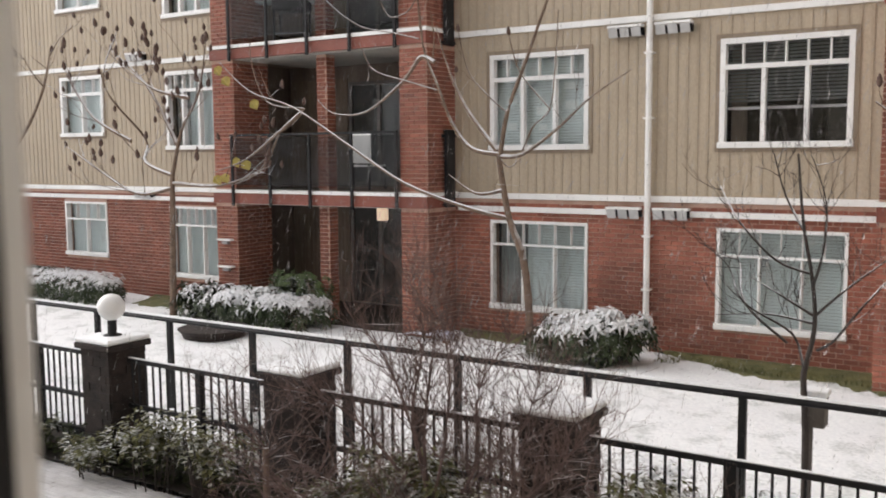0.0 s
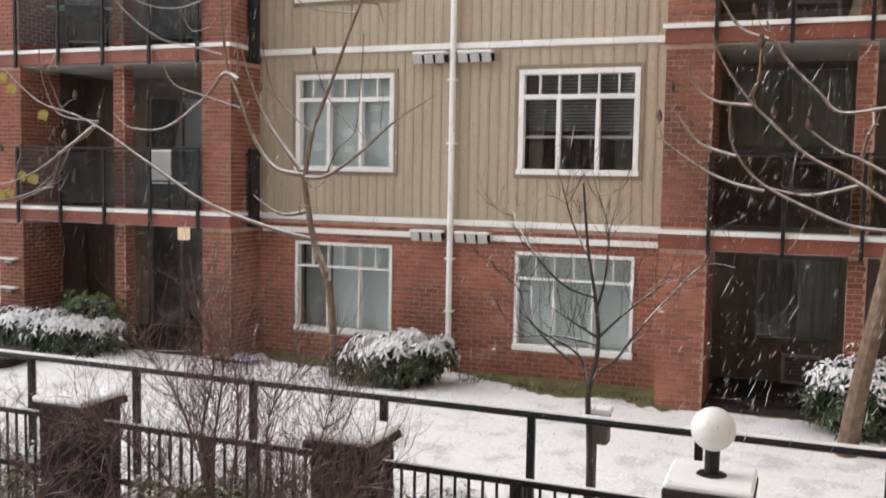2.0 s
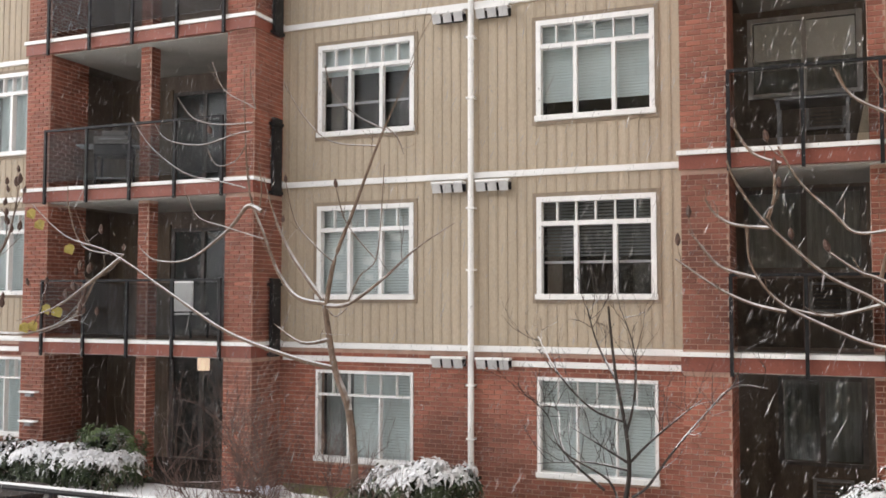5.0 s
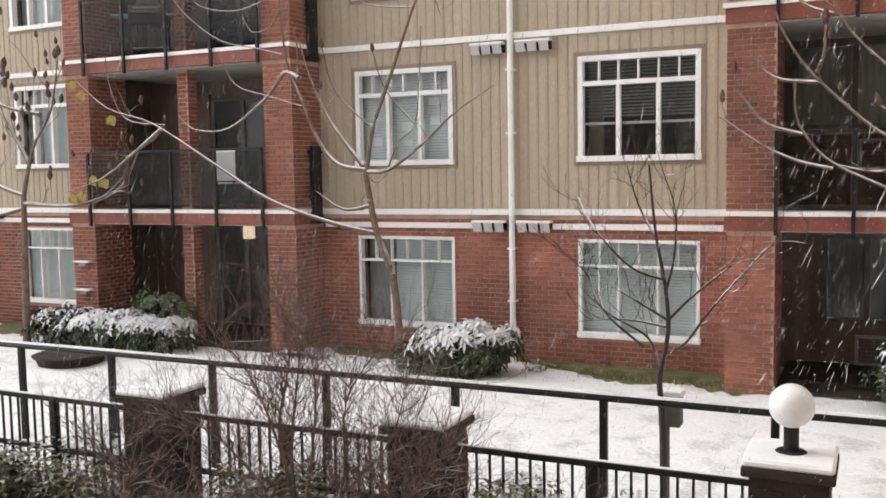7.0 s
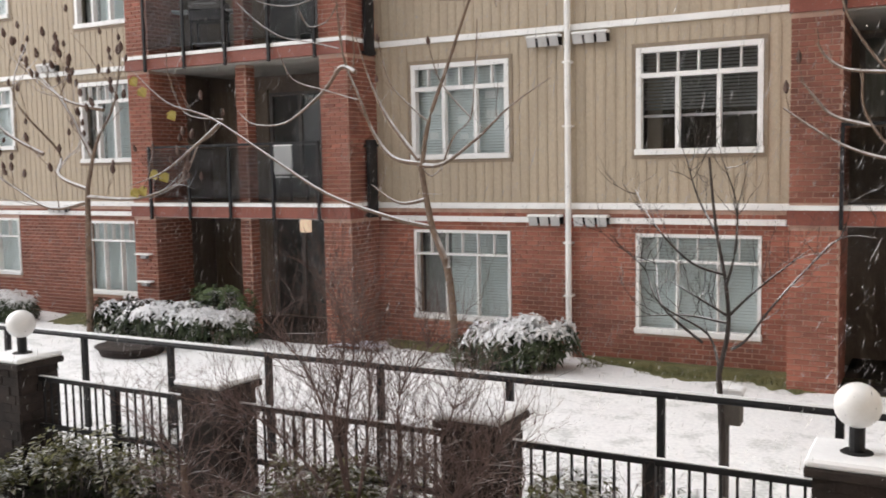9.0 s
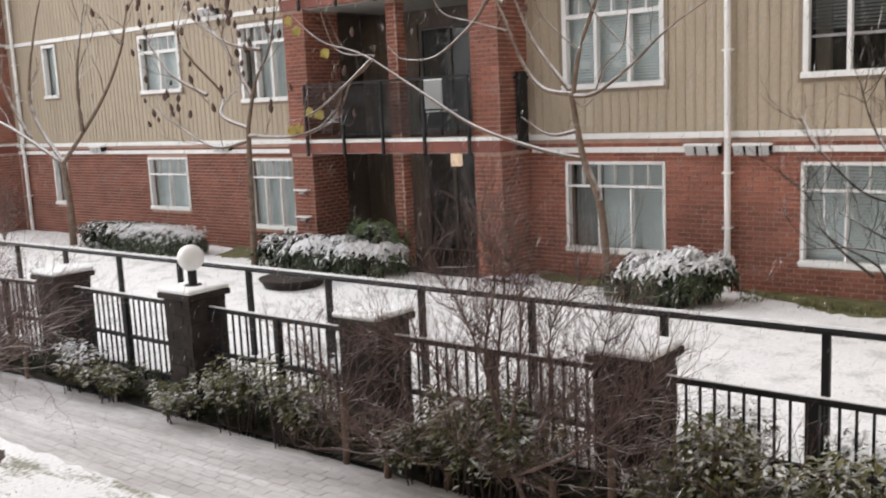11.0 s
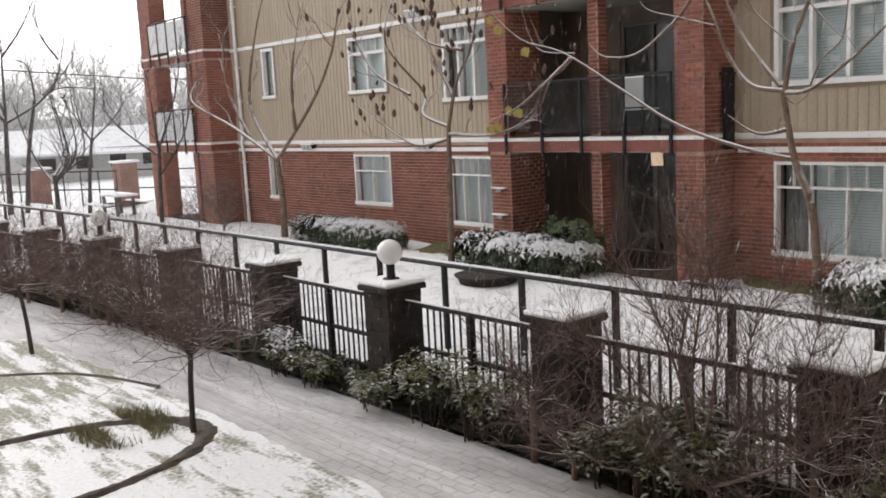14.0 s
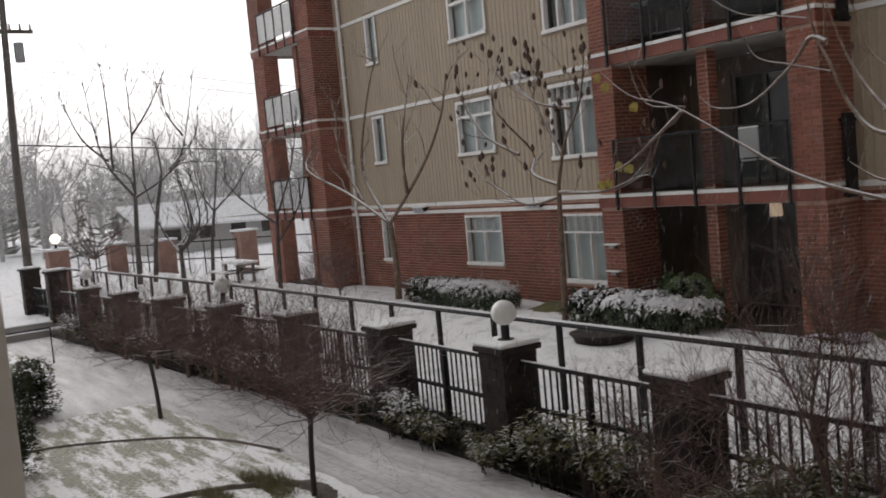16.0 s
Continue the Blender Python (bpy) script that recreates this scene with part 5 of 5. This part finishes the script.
# ---- the far end: steps, walls, roofs, pole and woods ----
steps = thing("garden_steps", "two snow covered concrete steps across the path", "steps", -24.9, 2.0, Z_PATH)
for i in range(2):
    part("step", boxes((-1.2 - 0.4 * i, -0.4 * i, -1.2, 0.75, -0.05, 0.17 * (i + 1)), bevel=0.01), CONC, steps)
    part("snow_cover", boxes((-1.15 - 0.4 * i, -0.03 - 0.4 * i, -1.17, 0.72, 0.17 * (i + 1) + 0.002, 0.17 * (i + 1) + 0.03), bevel=0.01), SNOW, steps)
part("landing", boxes((-9.0, -0.8, -2.5, 0.9, -0.05, 0.36)), SNOW, steps)
hoop = thing("hand_hoop", "black bent metal hand hoop beside the steps", "railing", -20.0, 0.95, Z_PATH)
part("bar", tube([(0, 0.5, -0.05), (0, 0.5, 0.8), (0, -0.6, 0.8), (0, -0.6, -0.05)], 0.025, 0.025, 8), BLACK, hoop)
globe_lamp(-38.0, 5.26, 1.65, 0.2, True)
lp = thing("brick_gate_pillar", "far red brick gate pillar with snow on top", "pillar", -38.0, 5.26, -0.3, "gate pillars")
part("shaft", boxes((-0.4, 0.4, -0.4, 0.4, 0, 1.85)), FARBRICK, lp)
part("cap", boxes((-0.5, 0.5, -0.5, 0.5, 1.85, 1.95), bevel=0.02), SNOW, lp)
for x, y, zt in ((-44, 9.1, 1.40), (-42, 10.85, 1.40), (-38, 13.3, 1.58)):
    g = copy_thing(lp, pose(x, y, zt - 1.95))
wf = thing("far_fence", "thin dark rail fence between the far pillars", "fence", 0, 0, 0)
for (xa, ya), (xb, yb) in (((-44, 9.5), (-42, 10.4)), ((-42, 11.2), (-38, 12.9)), ((-38, 13.7), (-30, 17)), ((-44, 8.7), (-38, 5.6))):
    for z in (0.35, 1.15):
        part("rail", tube([(xa, ya, z), (xb, yb, z)], 0.03, 0.03, 5), BLACK, wf)
    for k in range(5):
        f = k / 4
        part("post", tube([(xa + (xb - xa) * f, ya + (yb - ya) * f, -0.4), (xa + (xb - xa) * f, ya + (yb - ya) * f, 1.2)], 0.03, 0.03, 5), BLACK, wf)
bench = thing("picnic_table", "snow covered picnic table with benches", "table", -31.0, 10.2, Z_LAWN)
part("tabletop", boxes((-0.9, 0.9, -0.4, 0.4, 0.70, 0.78), bevel=0.02), SNOW, bench)
for s_ in (-1, 1):
    part("bench_board", boxes((-0.9, 0.9, s_ * 0.75 - 0.15, s_ * 0.75 + 0.15, 0.42, 0.48), bevel=0.015), SNOW, bench)
    part("leg_frame", boxes((s_ * 0.6 - 0.04, s_ * 0.6 + 0.04, -0.8, 0.8, 0.36, 0.42), (s_ * 0.6 - 0.04, s_ * 0.6 + 0.04, -0.35, -0.25, 0, 0.70), (s_ * 0.6 - 0.04, s_ * 0.6 + 0.04, 0.25, 0.35, 0, 0.70)), WOOD, bench)

far = thing("far_house", "low far house with a wide snow covered roof", "house", -64, 18.5, -0.4)
part("wall", boxes((-4, 3, -2.8, 7.5, 0, 2.1)), FARWALL, far)
bm = bmesh.new()
vs = [bm.verts.new(p) for p in ((3.8, -3.8, 1.85), (3.8, 8.2, 1.5), (-1, 8.2, 3.3), (-1, -3.8, 3.3), (3.8, -3.8, 2.0), (3.8, 8.2, 1.65), (-1, 8.2, 3.5), (-1, -3.8, 3.5))]
for q in ((0, 1, 2, 3), (7, 6, 5, 4), (0, 4, 5, 1), (1, 5, 6, 2), (2, 6, 7, 3), (3, 7, 4, 0)):
    bm.faces.new([vs[i] for i in q])
bmesh.ops.recalc_face_normals(bm, faces=bm.faces)
part("roof", bm, SNOW, far)
for yy in (-1.8, 0.6, 2.9, 5.2):
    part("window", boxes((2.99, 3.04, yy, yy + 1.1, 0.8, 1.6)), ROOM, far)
pole = thing("utility_pole", "leaning wooden utility pole with fittings", "pole", -40, 4.4, 0)
part("shaft", tube([(0, 0.05, -0.4), (0, 0.1, 5), (0, 0.35, 12.5)], 0.18, 0.13, 10), WOOD, pole)
part("crossarm", boxes((-0.06, 0.06, -0.6, 1.4, 10.6, 10.75)), WOOD, pole)
for yy in (0.5, 0.9, 1.3):
    part("insulator", tube([(0, yy, 10.75), (0, yy, 11.0)], 0.06, 0.05, 8), STEEL, pole)
part("transformer", tube([(0.1, 0.75, 9.4), (0.1, 0.75, 10.2)], 0.2, 0.2, 12), STEEL, pole)
for z0, z1, r in ((9.7, 9.2, 0.012), (9.2, 8.6, 0.012), (6.0, 5.6, 0.03)):
    part("wire", tube([(0, 0.25, z0), (-7, 14, z0 * 0.5 + z1 * 0.5 - 0.3), (-14, 28, z1)], r, r, 4), BLACK, pole)

rng = random.Random(90)
bits, green = [], []
for k in range(130):
    y = rng.uniform(-5, 75)
    x = -75 - rng.uniform(0, 60)
    h = rng.uniform(6, 11) * (1.25 if y < 12 else 1.0)
    base = Vector((x, y, -0.5))
    if rng.random() < 0.25:
        for q in range(80):
            f = rng.random()
            a = rng.uniform(0, 6.283)
            r_ = (1 - f) * h * 0.24
            p = base + Vector((0, 0, f * h))
            e = p + Vector((math.cos(a) * r_, math.sin(a) * r_, -0.25 * r_))
            s2 = Vector((-math.sin(a), math.cos(a), 0)) * (0.18 + 0.25 * r_)
            green.append(([p, e + s2, e - s2], [(0, 1, 2)]))
        continue
    bits.append(tube([base, base + Vector((0, 0, h * 0.5))], 0.2, 0.1, 5, False))
    tt = []
    for q in range(9):
        a = rng.uniform(0, 6.283)
        d = Vector((math.cos(a) * 0.7, math.sin(a) * 0.7, rng.uniform(0.6, 1.4)))
        shoot(rng, base + Vector((0, 0, h * rng.uniform(0.2, 0.5))), d, h * rng.uniform(0.4, 0.6), 0.06, 2, bits, tt, 0.1, 0.25, 3)
tagged(part("far_woods", join(bits), FARTWIG), "far bare woods with snowfall haze put into their colour", "woods", kind="stuff")
tagged(part("far_conifers", join(green), FARGREEN), "far conifers with snowfall haze put into their colour", "woods", kind="stuff")
vs, fs = [], []
for i in range(61):
    y = -120 + 5 * i
    for j in range(8):
        x = -150 - 12 * j
        vs.append((x, y, -0.6 + j * 0.9 + 1.6 * j / 7 * noise.noise((y * 0.03, j * 0.4, 1)) + (0.8 * noise.noise((y * 0.3, j, 7)) if j else 0)))
for i in range(60):
    for j in range(7):
        q = i * 8 + j
        fs.append((q, q + 1, q + 9, q + 8))
tagged(part("backdrop", (vs, fs), FARTWIG), "low wooded rise in the snowy distance, haze put into its colour", "backdrop", kind="structure")

# ---- falling snow ----
FLAKE, kn, kl, kb = mat("falling_flake", 0.9)
kb.inputs["Base Color"].default_value = (0.85, 0.85, 0.87, 1)
kb.inputs["Alpha"].default_value = 0.4
rng = random.Random(99)
bits = []
for k in range(85000):
    x, y, z = rng.uniform(-34, 6), rng.uniform(1.2, 10.9), rng.uniform(0, 9.5)
    r = rng.uniform(0.0012, 0.0030)
    h = r * rng.uniform(1.3, 4.0) * rng.choice((1.0, 1.6, 3.0, 7.0))
    tilt = rng.uniform(0.1, 0.6)
    c = Vector((x, y, z))
    vs = [c + Vector((tilt * h, 0, h)), c - Vector((tilt * h, 0, h))] + [c + Vector(q) * r for q in ((1, 0, 0), (0, 1, 0), (-1, 0, 0), (0, -1, 0))]
    bits.append((vs, [(0, 2, 3), (0, 3, 4), (0, 4, 5), (0, 5, 2), (1, 3, 2), (1, 4, 3), (1, 5, 4), (1, 2, 5)]))
for k in range(16000):
    x, y, z = rng.uniform(-75, -33), rng.uniform(0, 45), rng.uniform(0, 12)
    r = rng.uniform(0.006, 0.013)
    c = Vector((x, y, z))
    vs = [c + Vector((-0.3 * r, 0, 2.2 * r)), c - Vector((-0.3 * r, 0, 2.2 * r))] + [c + Vector(q) * r for q in ((1, 0, 0), (0, 1, 0), (-1, 0, 0), (0, -1, 0))]
    bits.append((vs, [(0, 2, 3), (0, 3, 4), (0, 4, 5), (0, 5, 2), (1, 3, 2), (1, 4, 3), (1, 5, 4), (1, 2, 5)]))
tagged(part("snowfall", join(bits), FLAKE), "white snowflakes falling through the air", "snow", kind="stuff")

# ---- the near building and its open window ----
own = thing("window_frame", "pale window frame with a black seal at the open window", "window frame", 1.875, -2.452, 0)
part("jamb", boxes((-0.09, 0.0, -0.0075, 0.0, 1.9, 4.3)), WHITE, own)
part("seal", boxes((-0.09, -0.0004, -0.024, -0.0077, 1.9, 4.3)), BLACK, own)
part("inner_jamb", boxes((-0.09, -0.0015, -0.19, -0.0242, 1.9, 4.3)), STEEL, own)
# Unseen near building; height and west end set to shade the court's right.
OWN_W, OWN_E = -7.0, 34.0
for nm, lab, rows in (("wall_south_west", "unseen khaki sided wall beside the open window", ((OWN_W, 1.770, -2.66, -2.46, -0.4, TOP),)),
                      ("wall_south_below", "unseen khaki sided wall below and above the open window", ((1.772, 3.298, -2.66, -2.46, -0.4, 2.1), (1.772, 3.298, -2.66, -2.46, 4.32, TOP))),
                      ("wall_south_east", "unseen khaki sided wall beside the open window", ((3.3, OWN_E, -2.66, -2.46, -0.4, TOP),)),
                      ("wall_end", "unseen khaki sided end wall of the near building", ((OWN_W, OWN_W + 0.2, -16.0, -2.662, -0.4, TOP), (OWN_E - 0.2, OWN_E, -16.0, -2.662, -0.4, TOP), (OWN_W, OWN_E, -16.2, -16.002, -0.4, TOP)))):
    tagged(part(nm, boxes(*rows), SIDING), lab, "wall", kind="structure")
# Added unseen wall that keeps sky light off the right of the court.
tagged(part("wall_east", boxes((8.4, 8.6, -2.458, 26.0, -0.4, TOP)), SIDING), "added unseen khaki sided wall shading the courtyard", "wall", kind="structure")
tagged(part("roof_south", boxes((OWN_W - 0.3, OWN_E + 0.3, -16.4, -2.1, TOP + 0.002, TOP + 0.25)), SNOW), "unseen snow covered flat roof over the own building", "roof", kind="structure")
tagged(part("room_south", boxes((-1.2, 5.2, -7.2, -2.664, 1.55, 1.7), (-1.2, 5.2, -7.2, -2.664, 4.4, 4.5), (-1.4, -1.2, -7.2, -2.664, 1.55, 4.5), (5.2, 5.4, -7.2, -2.664, 1.55, 4.5), (-1.4, 5.4, -7.4, -7.2, 1.55, 4.5)), GREYCURTAIN_REFLECTION), "dim plain room behind the open window", "room", kind="structure")

# ---- battens and bricks ----
def batten_rows(x0, x1, wins, wall, joined=False):
    mesh, rest = {}, []
    x = x0 + 0.10
    while x < x1 - 0.03:
        for z0, z1 in ((2.402, 5.098), (5.202, 7.918), (8.022, TOP)):
            cuts = sorted([(w[2] - 0.055, w[3] + 0.025) for w in wins if w[0] - 0.06 < x < w[1] + 0.06 and w[2] < z1 and w[3] > z0])
            z = z0
            for a, b in cuts + [(z1, z1)]:
                if a - z > 0.05:
                    key = round(a - z, 3)
                    if joined or z0 > 8:
                        rest.append((x - 0.02, x + 0.02, Y_WALL - 0.010, Y_WALL - 0.001, z, a))
                    elif key not in mesh:
                        mesh[key] = part("batten", boxes((-0.02, 0.02, -0.010, 0.0, 0, key)), BATTEN, wall)
                        mesh[key].location = (x, Y_WALL - 0.001, z)
                    else:
                        o = mesh[key].copy()
                        scene.collection.objects.link(o)
                        o.location = (x, Y_WALL - 0.001, z)
                z = max(z, b)
        x += 0.162
    if rest:
        part("batten_rest", boxes(*rest), BATTEN, wall, kind="stuff")


walls = {o.name: o for o in building.children}
batten_rows(-6.75, 0.25, WIN_R, walls["siding_wall"])
batten_rows(-24.2, -11.95, WIN_L, walls["siding_wall.001"], True)
BL, BH, GAP = 0.205, 0.0762, 0.012


def brick_cells(u0, u1, z0, z1, holes):
    """Running bond: (u, z, length) of every brick between the holes."""
    cells, k, z = [], 0, z0
    while z + BH <= z1 + 0.02:
        u = u0 - (BL / 2 if k % 2 else 0)
        while u < u1 - 0.01:
            a, b = max(u, u0), min(u + BL, u1)
            for h in holes:
                if z + BH > h[2] and z < h[3]:
                    if a >= h[0] - 0.001 and b <= h[1] + 0.001:
                        b = a
                    elif a < h[0] < b:
                        b = h[0]
                    elif a < h[1] < b:
                        a = h[1]
            if b - a > 0.03:
                cells.append((a, z, b - a - GAP))
            u += BL
        z += BH
        k += 1
    return cells


def brick_box(L, d=0.010):
    h = BH - GAP
    v = [(0, 0, 0), (L, 0, 0), (L, 0, h), (0, 0, h), (0.002, -d, 0.002), (L - 0.002, -d, 0.002), (L - 0.002, -d, h - 0.002), (0.002, -d, h - 0.002)]
    return v, [(4, 5, 6, 7), (0, 1, 5, 4), (1, 2, 6, 5), (2, 3, 7, 6), (3, 0, 4, 7)]


def lay(cells, parent, m, single=None):
    """Bricks on a face; m takes (along, out, up) to the world. Those that single picks are objects of their own."""
    meshes, rest = {}, []
    for a, z, L in cells:
        if single and single(a, z):
            key = round(L, 2)
            at = m @ Vector((a, 0, z))
            if key not in meshes:
                meshes[key] = o = part("brick", brick_box(key), BRICK, parent)
            else:
                o = meshes[key].copy()
                scene.collection.objects.link(o)
            o.location = at
        else:
            v, f = brick_box(L)
            rest.append(([m @ Vector((p[0] + a, p[1], p[2] + z)) for p in v], f))
    if rest:
        part("bricks", join(rest), BRICK, parent, kind="stuff")


hl = lambda wins: [(w[0] - 0.025, w[1] + 0.025, w[2] - 0.055, w[3] + 0.025) for w in wins if w[3] < 2.2]
lay(brick_cells(-6.79, 0.26, -0.12, 2.28, hl(WIN_R)), walls["brick_wall"], Matrix.Translation((0, Y_WALL - 0.001, 0)), lambda a, z: -4.2 < a < -2.15 and z < 1.25 or -2.2 < a < -0.2 and z < 0.2)
lay(brick_cells(-24.2, -11.92, -0.12, 2.28, hl(WIN_L)), walls["brick_wall.001"], Matrix.Translation((0, Y_WALL - 0.001, 0)))
for o in [c for c in building.children if c.name.startswith("pier")]:
    bb = [Vector(c) for c in o.bound_box]
    x0, x1, y0, y1 = min(c.x for c in bb), max(c.x for c in bb), min(c.y for c in bb), max(c.y for c in bb)
    for za, zb in ((-0.12, 2.14), (2.45, 4.94), (5.25, 7.76), (8.07, 10.6)):
        lay(brick_cells(x0, x1, za, zb, []), o, Matrix.Translation((0, y0 - 0.001, 0)))
        lay(brick_cells(y0, y1, za, zb, []), o, Matrix.Translation((x1 + 0.001, 0, 0)) @ Matrix.Rotation(math.pi / 2, 4, "Z"))

# pavers of the path, the nearest stretch one by one
path = bpy.data.objects["path"]
rng = random.Random(7)
PW, PD = 0.225, 0.1155
pm, rest = None, []
row, y = 0, 1.96
while y + PD < 3.47:
    x = -13.0 - (PW / 2 if row % 2 else 0)
    while x < 2.6:
        up = rng.uniform(0.003, 0.006)
        L, D = PW - 0.004, PD - 0.004
        v = [(0, 0, -0.01), (L, 0, -0.01), (L, D, -0.01), (0, D, -0.01), (0.004, 0.004, 0), (L - 0.004, 0.004, 0), (L - 0.004, D - 0.004, 0), (0.004, D - 0.004, 0)]
        f = [(4, 5, 6, 7), (0, 1, 5, 4), (1, 2, 6, 5), (2, 3, 7, 6), (3, 0, 4, 7)]
        if -6.9 < x < -1.9:
            if pm is None:
                pm = o = part("paver", (v, f), PATHMAT, path)
            else:
                o = pm.copy()
                scene.collection.objects.link(o)
            o.location = (x, y + bend(x), Z_PATH + up)
        else:
            rest.append(([(p[0] + x, p[1] + y + bend(x), p[2] + Z_PATH + up) for p in v], f))
        x += PW
    y += PD
    row += 1
part("paver_rest", join(rest), PATHMAT, path, kind="stuff")
